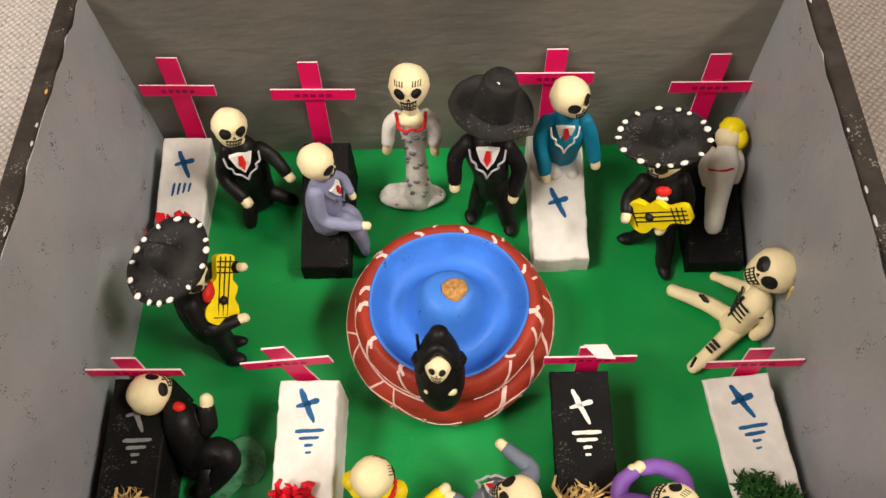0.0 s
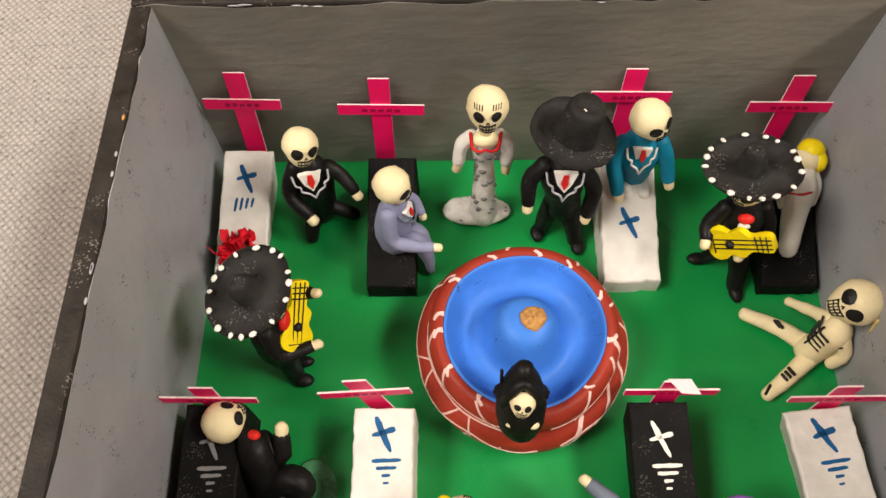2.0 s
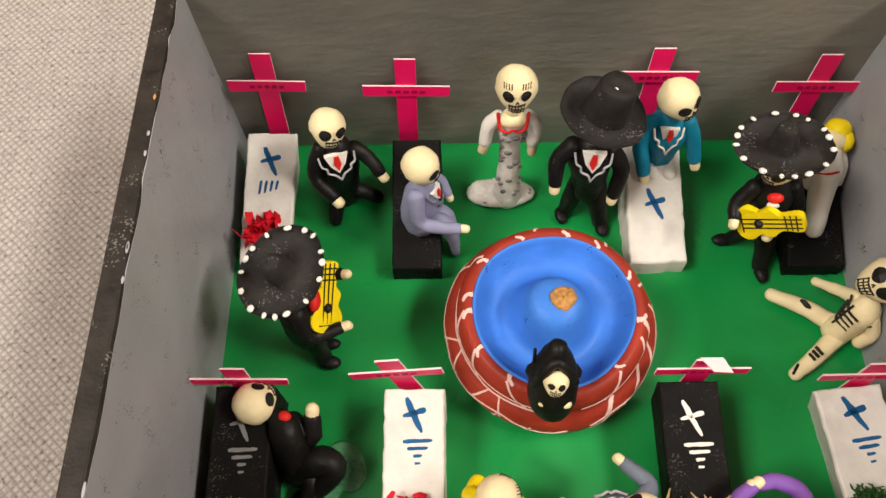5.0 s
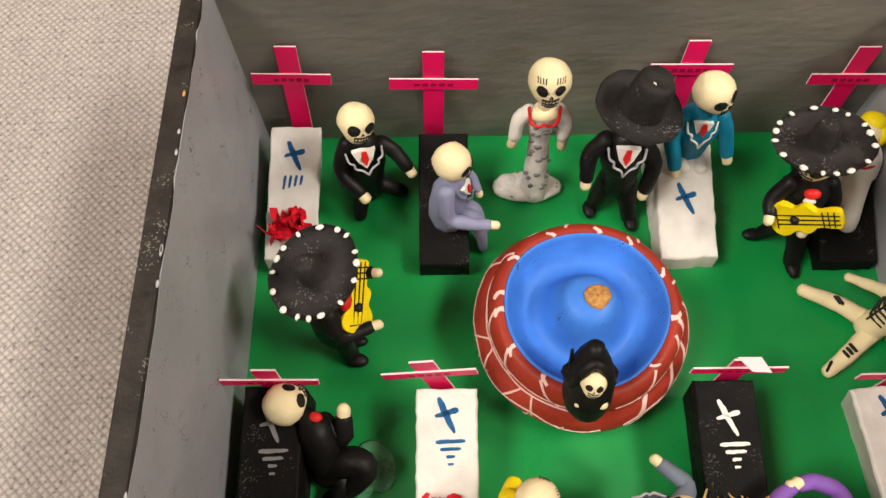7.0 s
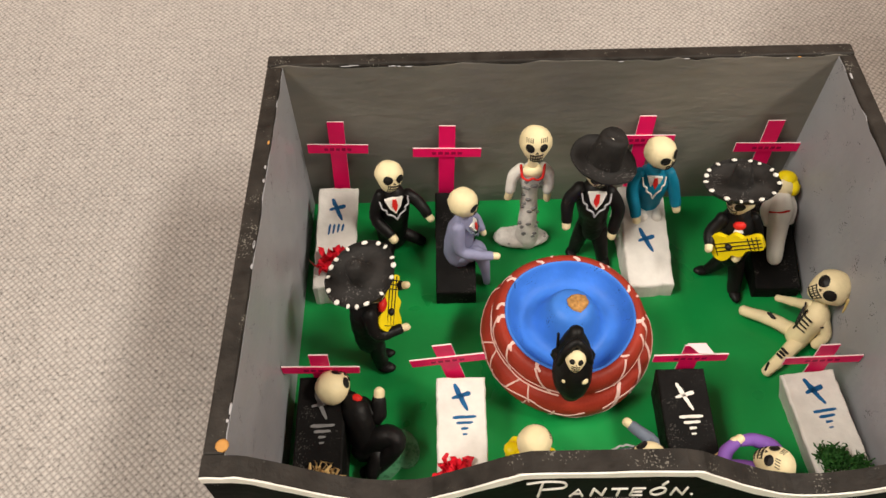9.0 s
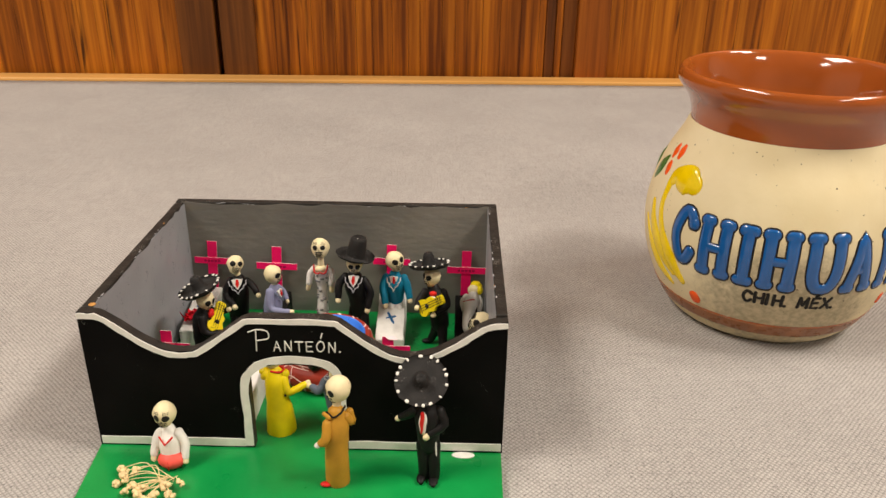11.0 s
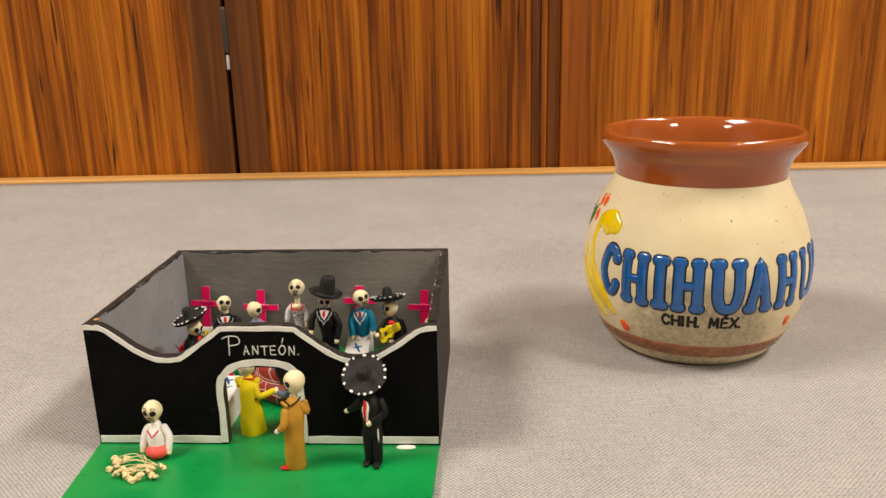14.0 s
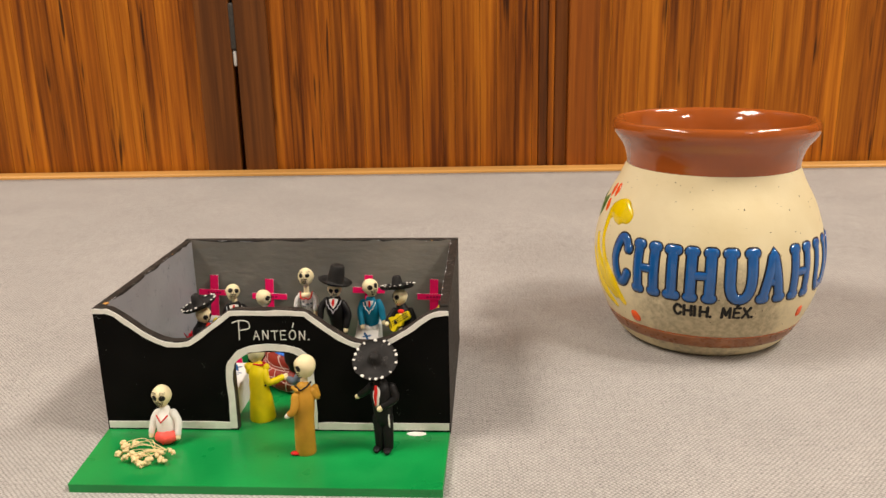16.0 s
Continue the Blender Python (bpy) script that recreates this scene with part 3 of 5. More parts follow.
# strokes of letters in a square one high: (x, z) points
STROKES = {
    "P": [[(0.12, 0), (0.16, 1)], [(-0.18, 0.90), (0.2, 1.03), (0.62, 0.96), (0.66, 0.62), (0.18, 0.50)]],
    "A": [[(0, 0), (0.3, 1), (0.6, 0)], [(0.12, 0.36), (0.48, 0.36)]],
    "N": [[(0, 0), (0.04, 1)], [(0.04, 1), (0.55, 0.02)], [(0.55, 0.02), (0.6, 1)]],
    "T": [[(0, 1), (0.7, 1)], [(0.35, 1), (0.35, 0)]],
    "E": [[(0.55, 1), (0, 1), (0, 0), (0.55, 0)], [(0, 0.52), (0.45, 0.52)]],
    "Ó": [[(0.3, 1), (0.0, 0.6), (0.06, 0.12), (0.35, 0), (0.62, 0.35), (0.55, 0.85), (0.3, 1)], [(0.36, 1.3), (0.5, 1.75)]],
    "É": [[(0.5, 1), (0, 1), (0, 0), (0.5, 0)], [(0, 0.52), (0.42, 0.52)], [(0.2, 1.15), (0.38, 1.4)]],
    ".": [[(0.0, 0.02), (0.05, 0.02)]],
    "C": [[(0.62, 0.80), (0.45, 0.98), (0.2, 0.95), (0.02, 0.5), (0.2, 0.05), (0.45, 0.02), (0.62, 0.22)]],
    "H": [[(0, 0), (0, 1)], [(0.6, 0), (0.6, 1)], [(0, 0.5), (0.6, 0.5)]],
    "I": [[(0, 0), (0, 1)]],
    "U": [[(0, 1), (0.0, 0.35), (0.12, 0.06), (0.32, 0.0), (0.52, 0.06), (0.64, 0.35), (0.64, 1)]],
    "M": [[(0, 0), (0.06, 1)], [(0.06, 1), (0.35, 0.25)], [(0.35, 0.25), (0.64, 1)], [(0.64, 1), (0.7, 0)]],
    "X": [[(0, 0), (0.6, 1)], [(0, 1), (0.6, 0)]],
}
SERIFS = {"H": [(0, 0), (0, 1), (0.6, 0), (0.6, 1)], "I": [(0, 0), (0, 1)], "U": [(0, 1), (0.64, 1)], "A": [(0, 0), (0.6, 0)], "C": [(0.62, 0.80)]}
x = 5.28
for k, (ch, size, gap) in enumerate((("P", 0.72, 0.62), ("A", 0.34, 0.34), ("N", 0.34, 0.32), ("T", 0.34, 0.34), ("E", 0.34, 0.32), ("Ó", 0.36, 0.36), ("N", 0.34, 0.33), (".", 0.3, 0.1))):
    c = Clay()
    z0 = 3.66 + 0.01 * (k % 3)
    for line in STROKES[ch]:
        c.tube([(x + a * size, -0.012, z0 + b * size) for a, b in line], 0.022, WHITE, n=6, curve=len(line) > 4, flat=1.0)
    c.part("letter", front, "white hand-painted letter")
    x += gap


# ---- the mug ----
MUG = (24.90, 11.35)
K, KZ = 0.945, 1.003
PROFILE = [(3.55, 0.0), (3.85, 0.10), (4.25, 0.45), (4.75, 1.2), (5.35, 2.6), (5.57, 4.0), (5.47, 5.2), (5.02, 6.6), (4.42, 7.7), (4.12, 8.35)]


SIDE = np.array(smooth_line(PROFILE, 6))


def mug_r(z):
    return float(np.interp(z, SIDE[:, 1], SIDE[:, 0]))


def on_mug(degrees, z, out=0.0):
    """A place on the mug's side; 0 degrees faces the gateway side of the table's front."""
    a, r = radians(degrees - 106), mug_r(z) * K + out
    return (MUG[0] + r * math.cos(a), MUG[1] + r * math.sin(a), TABLE + z * KZ)


def pressed(clay, share):
    """Flattens what is laid on the mug's side to a share of its depth."""
    done = []
    for x, y, z in clay.verts:
        d = Vector((x - MUG[0], y - MUG[1]))
        r = mug_r((z - TABLE) / KZ) * K
        d = d.normalized() * (r + max(-0.05, (d.length - r) * share))
        done.append((MUG[0] + d.x, MUG[1] + d.y, z))
    clay.verts = done
    return clay


mug = holder("clay_mug", "round cream clay mug with brown glazed rim and blue lettering", "mug", (MUG[0], MUG[1], TABLE))
c = Clay()
c.lathe((*MUG, TABLE), (0, 0, 1), [(r * K, z * KZ) for r, z in [(0.01, 0.0)] + smooth_line(PROFILE, 5)], SLIP, 72)
c.part("body", mug, "cream slip rubbed through to grey clay")
c = Clay()
collar = smooth_line([(4.10, 8.33), (4.12, 8.45), (4.18, 8.80), (4.36, 9.25), (4.64, 9.62), (4.82, 9.86), (4.88, 10.08), (4.85, 10.28), (4.76, 10.40), (4.64, 10.42), (4.50, 10.31), (4.31, 9.95), (4.15, 9.48), (4.02, 9.0), (3.90, 8.6), (3.85, 8.0), (4.3, 7.2), (4.9, 6.0), (5.2, 4.2), (4.9, 2.2), (4.0, 0.8), (2.5, 0.5)], 4)
c.lathe((*MUG, TABLE), (0, 0, 1), [(r * K, z * KZ) for r, z in collar + [(0.01, 0.5)]], GLAZE, 72)
c.part("glazed_rim", mug, "glossy brown glazed rim and inside")
for z0, z1, m in ((0.70, 1.26, BAND), (1.265, 1.33, GLAZE)):
    c = Clay()
    c.lathe((*MUG, TABLE), (0, 0, 1), [(r * K, z * KZ) for r, z in [(mug_r(z0) - 0.02, z0)] + [(mug_r(z0 + (z1 - z0) * q / 8) + 0.018, z0 + (z1 - z0) * q / 8) for q in range(9)] + [(mug_r(z1) - 0.02, z1)]], m, 72)
    c.part("painted_band", mug, "brown painted band")
def dense(line):
    """Points close along a stroke."""
    line = smooth_line(line, 3) if len(line) > 3 else line
    out = []
    for p, q in zip(line, line[1:]):
        k = max(1, round(math.dist(p, q) / 0.08))
        out += [(p[0] + (q[0] - p[0]) * i / k, p[1] + (q[1] - p[1]) * i / k) for i in range(k)]
    return out + [tuple(line[-1])]


# the raised word round the belly, and the small line under it
for ch, mid, wide in (("C", -42.5, 9.0), ("H", -26.8, 9.0), ("I", -13.5, 0.0), ("H", -0.3, 9.0), ("U", 17.9, 9.6), ("A", 33.3, 9.0), ("H", 50.3, 8.8), ("U", 69.0, 10.0), ("A", 84.0, 10.5)):
    for fat, out, m, name in ((0.315, 0.0, INK, "letter_outline"), (0.252, 0.0, LETTER, "letter")):
        c = Clay()
        low = 3.33 + max(0.0, -mid - 25) * 0.005
        for line in STROKES[ch]:
            shift = 0.32 if ch == "U" else 0.3 if wide else 0.0
            pts = [on_mug(mid + (a - shift) / 0.62 * wide, low + b * 2.0) for a, b in dense(line)]
            c.tube(pts, fat * (0.62 if ch == "A" and line[0][1] == 0.36 else 0.72 if ch in "HA" and len(line) == 2 and line[0][1] == line[1][1] else 0.9), m, n=10, curve=False)
        for a, b in SERIFS.get(ch, []):
            az = mid + (a - (0.32 if ch == "U" else 0.3 if wide else 0)) / 0.62 * wide
            z = low + b * 2.0
            if ch == "C":
                c.ball(on_mug(az, z, out), fat * 1.05, m, n=10)
            else:
                w = 2.0 if ch == "I" else 1.5 if ch == "U" else 1.2
                c.tube([on_mug(az - w, z, out), on_mug(az + w, z, out)], fat * 0.88, m, n=10, curve=False)
        pressed(c, 0.34 if name == "letter" else 0.12)
        c.part(name, mug, "raised blue enamel letter" if name == "letter" else "thin black outline")
deg = -12.0
for ch, step in (("C", 5.0), ("H", 5.0), ("I", 2.6), ("H", 4.6), (".", 5.6), ("M", 5.6), ("É", 4.4), ("X", 4.6), (".", 2)):
    c = Clay()
    for line in STROKES[ch]:
        c.tube([on_mug(deg + a * 5.6, 2.44 + b * 0.47, 0.0) for a, b in line], 0.07, INK, n=6, curve=len(line) > 4)
    pressed(c, 0.5)
    c.part("small_letter", mug, "small black printed letter")
    deg += step


def petal(pts, radii, m, name, label):
    k = Clay()
    k.tube([on_mug(a, z) for a, z in pts], radii, m, n=12)
    pressed(k, 0.25)
    k.part(name, mug, label)


petal([(-44.5, 6.35), (-48, 6.42), (-53, 6.42), (-58, 6.35), (-61, 6.0)], [0.42, 0.62, 0.56, 0.36, 0.18], LEMON, "flower", "raised yellow enamel flower")
petal([(-60.5, 6.1), (-60.8, 5.1), (-56.5, 4.1), (-50, 3.2), (-42, 2.3)], [0.2, 0.17, 0.22, 0.34, 0.16], LEMON, "stem", "raised yellow enamel stem")
petal([(-69, 5.0), (-65, 4.2), (-57.5, 3.3), (-48, 2.5)], [0.16, 0.28, 0.36, 0.16], LEMON, "stem", "raised yellow enamel stem")
petal([(-74, 4.2), (-67, 3.3), (-59, 2.5), (-50, 1.95)], [0.12, 0.24, 0.28, 0.12], LEMON, "stem", "raised yellow enamel stem")
petal([(-81, 5.75), (-77.5, 6.3), (-74, 6.8)], [0.12, 0.3, 0.08], LEAF, "leaf", "dark green painted leaf")
petal([(-95, 5.8), (-93, 6.3), (-92, 6.75)], [0.1, 0.26, 0.08], LEAF, "leaf", "dark green painted leaf")
for a, z in ((-68.5, 6.45), (-70.5, 7.12), (-64.5, 7.2)):
    petal([(a, z - 0.2), (a, z), (a, z + 0.2)], [0.13, 0.2, 0.13], ORANGE, "dot", "orange painted dot")
petal([(-35.8, 1.85), (-35, 1.7)], [0.24, 0.24], ORANGE, "dot", "orange painted dot")
petal([(57, 2.4), (57.6, 2.2)], [0.2, 0.2], ORANGE, "dot", "orange painted dot")

# ---- the fountain ----
FX, FY = 6.63, 4.76
fountain = holder("fountain", "small red stone-painted clay fountain with blue water", "fountain", (FX, FY, 0))
RED_PROFILE = [(1.6, 0.0), (1.80, 0.15), (1.95, 0.40), (1.97, 0.66), (1.89, 0.86), (1.77, 0.96), (1.73, 1.05), (1.74, 1.22), (1.70, 1.38), (1.62, 1.49), (1.53, 1.53), (1.45, 1.50), (1.38, 1.40)]
c = Clay()
c.lathe((FX, FY, 0), (0, 0, 1), smooth_line(RED_PROFILE, 3), BRICK, 56, 0.008)
c.part("basin", fountain, "brick-red clay basin in two tiers")
c = Clay()
c.lathe((FX, FY, 0), (0, 0, 1), smooth_line([(1.47, 1.46), (1.44, 1.54), (1.39, 1.51), (1.30, 1.36), (1.15, 1.18), (0.96, 1.10), (0.78, 1.18), (0.64, 1.44), (0.53, 1.72), (0.42, 1.89), (0.25, 1.96), (0.01, 1.96)], 3), BLUE, 56, 0.012)
water = c.part("water", fountain, "matt blue painted water with a raised spout")
c = Clay()
c.lathe((FX + 0.12, FY + 0.02, 1.93), (0, 0, 1), [(0.24, 0.0), (0.23, 0.06), (0.18, 0.075), (0.01, 0.075)], CORK, 9, 0.06)
c.part("spout_plug", water, "brown cork plug")


def red_at(degrees, s):
    """A place on the basin's outer side; s runs from 0 at the foot to 1 at the inner lip."""
    line = smooth_line(RED_PROFILE, 3)
    f = min(max(s, 0), 0.999) * (len(line) - 1)
    i, u = int(f), f - int(f)
    r = line[i][0] * (1 - u) + line[i + 1][0] * u
    z = line[i][1] * (1 - u) + line[i + 1][1] * u
    t = radians(degrees)
    z += 0.008 * 0.4 * math.sin(2 * t + 1)
    r *= 1 + 0.008 * (math.sin(3 * t) + 0.6 * math.sin(5 * t + 2))
    return Vector((FX + r * math.cos(t), FY + r * math.sin(t), z))


def brushed(c, pts, normals, half, m, lift=0.013, seed=0.0):
    """A flat brush stroke with uneven edges along points of a surface; half: half its width at each point."""
    rings = []
    for i, (p, nrm) in enumerate(zip(pts, normals)):
        d = (Vector(pts[min(i + 1, len(pts) - 1)]) - Vector(pts[max(i - 1, 0)])).normalized()
        s = d.cross(nrm).normalized()
        a = half[i] * (1 + 0.35 * noise.noise((i * 0.8, seed, 0.3)))
        b = half[i] * (1 + 0.35 * noise.noise((i * 0.8, seed + 5.0, 0.3)))
        p = Vector(p)
        rings.append([p - s * a - nrm * 0.03, p - s * a * 0.85 + nrm * lift, p + s * b * 0.85 + nrm * lift, p + s * b - nrm * 0.03])
    c.rings(rings, m, True, False)


def mortar(line, width):
    """A painted joint on the basin through (degrees, s) points; width at its start and end."""
    line = [q for q in smooth_line(line, 5)] if len(line) > 2 else [tuple(np.array(line[0]) + (np.array(line[1]) - np.array(line[0])) * k / 5) for k in range(6)]
    pts, nrms = [], []
    for a, q in line:
        across = red_at(a + 1, q) - red_at(a - 1, q)
        along = red_at(a, min(q + 0.01, 0.995)) - red_at(a, q - 0.01)
        pts.append(red_at(a, q))
        nrms.append(across.cross(along).normalized())
    k = len(pts) - 1
    c = Clay()
    brushed(c, pts, nrms, [width[0] + (width[1] - width[0]) * i / k for i in range(k + 1)], MORTAR, 0.012, line[0][0])
    c.part("mortar_line", fountain)


# dabs on the rim, then the joints of the two rings of stones
for a, low, w in ((109, 0.80, 0.045), (76, 0.80, 0.055), (53, 0.80, 0.045), (22, 0.79, 0.045), (351, 0.74, 0.06), (313, 0.78, 0.035), (236, 0.76, 0.05), (208, 0.74, 0.045), (181, 0.74, 0.055), (169, 0.74, 0.05), (141, 0.76, 0.045)):
    mortar([(a + 5, low), (a + 1, low + 0.06), (a, 0.90)], (w * 0.6, w))
for a, turn, w in ((181, 14, 0.03), (208, 10, 0.03), (236, 16, 0.028), (313, -14, 0.03), (340, -10, 0.035), (351, -8, 0.055), (15, 9, 0.03), (50, 8, 0.03), (100, -8, 0.03), (140, 8, 0.03)):
    mortar([(a, 0.78), (a + turn * 0.4, 0.64), (a + turn, 0.47)], (w, w * 0.7))
for a0, a1, q0, q1 in ((172, 262, 0.56, 0.52), (172, 258, 0.45, 0.44), (284, 352, 0.50, 0.55), (352, 442, 0.46, 0.46), (82, 172, 0.46, 0.45)):
    mortar([(a0 + (a1 - a0) * k / 6, q0 + (q1 - q0) * k / 6 + 0.012 * math.sin(a0 + 2.1 * k)) for k in range(7)], (0.016, 0.02))
mortar([(180 + 12 * k, 0.24 + 0.035 * math.sin(k * 1.55 + 0.4)) for k in range(9)], (0.018, 0.022))
mortar([(288 + 12 * k, 0.25 + 0.03 * math.sin(k * 1.4)) for k in range(22)], (0.024, 0.018))
for a, turn, w in ((186, 8, 0.022), (205, -6, 0.022), (222, 7, 0.024), (240, -5, 0.022), (296, 9, 0.05), (318, 12, 0.045), (336, 10, 0.04), (4, 8, 0.03), (36, -7, 0.025), (72, 7, 0.025), (110, 6, 0.025), (148, -7, 0.022)):
    mortar([(a, 0.24), (a + turn * 0.5, 0.34), (a + turn, 0.45)], (w, w * 0.8))
for a, turn, w in ((192, 6, 0.02), (214, -7, 0.022), (232, 6, 0.02), (252, 5, 0.022), (318, -8, 0.035), (346, 6, 0.025), (20, 6, 0.02), (60, 6, 0.02), (100, 6, 0.02), (140, 6, 0.02), (166, -6, 0.02)):
    mortar([(a, 0.04), (a + turn * 0.5, 0.14), (a + turn, 0.25)], (w, w))
mortar([(258, 0.06), (270, 0.13), (284, 0.12), (296, 0.22), (304, 0.44)], (0.06, 0.05))
mortar([(264, 0.10), (272, 0.05), (286, 0.07)], (0.07, 0.05))
mortar([(196 + 11 * k, 0.02 + 0.006 * math.sin(k * 2)) for k in range(8)], (0.014, 0.018))


# ---- tombs and crosses ----
def block(name, cx, cy, wide, long, head, foot, rz, m, marks, cross_at, label, under=(0.0, 0.0)):
    """A tomb block that slopes from its head down to its foot, with painted marks; cross_at: how far from its head the painted cross lies; under: how far its foot is cut in at either side."""
    tomb = holder(name, label, "tomb", (cx, cy, 0), "painted tombs in the box")
    turn = Matrix.Rotation(radians(rz), 3, "Z")
    k = Clay()
    nx, ny = 8, 22
    local = random.Random(int(cx * 10 + cy * 100))
    wob = 0.012 if m is STONE_WHITE else 0.006
    ring = [(-wide / 2 + local.uniform(-wob, wob), -long / 2 + long * j / ny) for j in range(ny + 1)]
    ring += [(-wide / 2 + wide * i / nx, long / 2 + local.uniform(-wob, wob)) for i in range(1, nx)]
    ring += [(wide / 2 + local.uniform(-wob, wob), -long / 2 + long * j / ny) for j in range(ny, -1, -1)]
    ring += [(-wide / 2 + wide * i / nx, -long / 2 + local.uniform(-wob, wob) * 1.8) for i in range(nx - 1, 0, -1)]

    def height(y):
        return foot + (head - foot) * (y / long + 0.5)

    layers = []
    for part_up, s, drop in ((0, 1.0, 0), (0.5, 1.0, 0), (1, 0.995, 0.06), (1, 0.97, 0.015), (1, 0.92, 0.0)):
        layers.append([Vector((cx, cy, 0)) + turn @ Vector((x * s + (under[0] * (0.5 - x / wide) - under[1] * (0.5 + x / wide)) * (1 - part_up), y * (1 - (1 - s) * wide / long), height(y) * part_up - drop - local.uniform(0, wob) * (part_up if s > 0.95 else 0.2))) for x, y in ring])
    k.rings(layers, m, True, False)
    k.part("block", tomb)

    up = turn @ Vector((0, -(head - foot) / long, 1)).normalized()

    def stroke(pts, r):
        q = Clay()
        rows = [(*p, w) for p, w in zip(pts, r)]
        rows = smooth_line(rows, 5) if len(rows) > 2 else [tuple(np.array(rows[0]) + (np.array(rows[1]) - np.array(rows[0])) * k / 7) for k in range(8)]
        k = len(rows) - 1
        half = [w * (0.62 if i in (0, k) else 1.0) for i, (x, y, w) in enumerate(rows)]
        brushed(q, [Vector((cx, cy, 0)) + turn @ Vector((x, y, height(y) - 0.006)) for x, y, w in rows], [up] * (k + 1), half, marks, 0.012, cx + pts[0][1] * 9)
        return q

    y0 = long / 2 - cross_at
    bold = 1.35 if m is STONE_WHITE else 1.1
    if cross_at > 0.3:
        stroke([(-0.14, y0 + 0.26), (-0.03, y0), (0.13, y0 - 0.34)], [0.035 * bold, 0.05 * bold, 0.03 * bold]).part("painted_cross_stroke", tomb)
        stroke([(-0.2, y0 - 0.06), (0.2, y0 + 0.05)], [0.03 * bold, 0.05 * bold]).part("painted_cross_stroke", tomb)
    return tomb, stroke, y0


def lines_under(tomb, stroke, y0):
    """Lines below a painted cross, each shorter than the last."""
    for k, (half, thick) in enumerate(((0.25, 0.042), (0.175, 0.038), (0.075, 0.034), (0.05, 0.026))):
        stroke([(-half + 0.06, y0 - 0.49 - 0.12 * k), (half + 0.06, y0 - 0.47 - 0.125 * k)], [thick, thick * 0.8]).part("painted_line", tomb)


WHITE_TOMB = "rough white tomb block with blue painted cross"
BLACK_TOMB = "rough black tomb block with white painted cross"
tombs = [
    ("white_tomb", 1.18, 7.38, 1.02, 2.62, 1.34, 0.75, -1, STONE_WHITE, BLUEMARK, 0.55, WHITE_TOMB + " beside the grey wall", (0.0, 0.2)),
    ("black_tomb", 4.12, 7.26, 0.98, 2.50, 1.30, 0.5, 0, STONE_BLACK, WHITE, 0.25, "plain rough black tomb block under a seated figurine"),
    ("white_tomb", 8.84, 7.36, 1.12, 2.50, 1.28, 0.52, 1, STONE_WHITE, BLUEMARK, 1.35, WHITE_TOMB + " under a seated figurine"),
    ("black_tomb", 11.95, 7.30, 1.10, 2.55, 1.25, 0.4, 0, STONE_BLACK, WHITE, 0.25, "plain rough black tomb block in the box corner"),
    ("black_tomb", 1.18, 2.12, 1.04, 2.7, 1.25, 1.05, 0, STONE_BLACK, SPOTS, 0.62, "rough black tomb block with faded grey painted cross and straw"),
    ("white_tomb", 4.16, 2.05, 1.06, 2.7, 1.25, 1.05, 0, STONE_WHITE, BLUEMARK, 0.42, WHITE_TOMB + " and red tissue flower"),
    ("black_tomb", 8.90, 2.15, 1.04, 2.7, 1.28, 1.05, 0, STONE_BLACK, WHITE, 0.60, BLACK_TOMB + " and straw bundle", (0.14, 0.0)),
    ("white_tomb", 11.75, 2.04, 1.16, 2.7, 1.25, 1.12, 6, STONE_WHITE, BLUEMARK, 0.42, WHITE_TOMB + " and green moss sprigs", (0.38, 0.0)),
]
for row in tombs:
    tomb, stroke, y0 = block(*row)
    if row[1] == 1.18 and row[8] is STONE_WHITE:
        for k in range(4):
            x = -0.16 + 0.11 * k
            stroke([(x, y0 - 0.44), (x - 0.03, y0 - 0.72 + 0.03 * k)], [0.034, 0.026]).part("painted_line", tomb)
    elif row[10] not in (0.25, 1.35):
        lines_under(tomb, stroke, y0)


def paper_cross(x, y, z0, z1, zbar, half, roll, lean, label):
    """An upright cross of thick magenta paper; the words on its bar are shown as bars."""
    turn = Matrix.Rotation(radians(roll), 3, "Y") @ Matrix.Rotation(radians(lean), 3, "X")
    cross = holder("paper_cross", label, "cross", (x, y, z0), "magenta paper crosses")
    base = (x, y, z0)
    hgt, zb = z1 - z0, zbar - z0

    def at(a, b, d):
        return Vector(base) + turn @ Vector((a, d, b))

    k = Clay()
    k.slab([(-0.2, 0), (0.2, 0), (0.2, hgt), (-0.2, hgt)], -0.016, 0.016, MAGENTA, lambda a, b, d: at(a, b, d), PAPER)
    k.part("upright", cross)
    k = Clay()
    k.slab([(-half, zb - 0.14), (half, zb - 0.14), (half + 0.01, zb + 0.14), (-half, zb + 0.15)], -0.05, -0.018, MAGENTA, lambda a, b, d: at(a, b, d), PAPER)
    bar = k.part("crossbar", cross)
    for n in range(5):
        u = (n - 2) * half * 0.19
        k = Clay()
        k.slab([(u - half * 0.065, zb - 0.05), (u + half * 0.06, zb - 0.045), (u + half * 0.065, zb + 0.03 + 0.012 * (n % 2)), (u - half * 0.06, zb + 0.035)], -0.056, -0.051, FADED, lambda a, b, d: at(a, b, d))
        k.part("ink_bar", bar, "faded dark ink bar")
    return cross


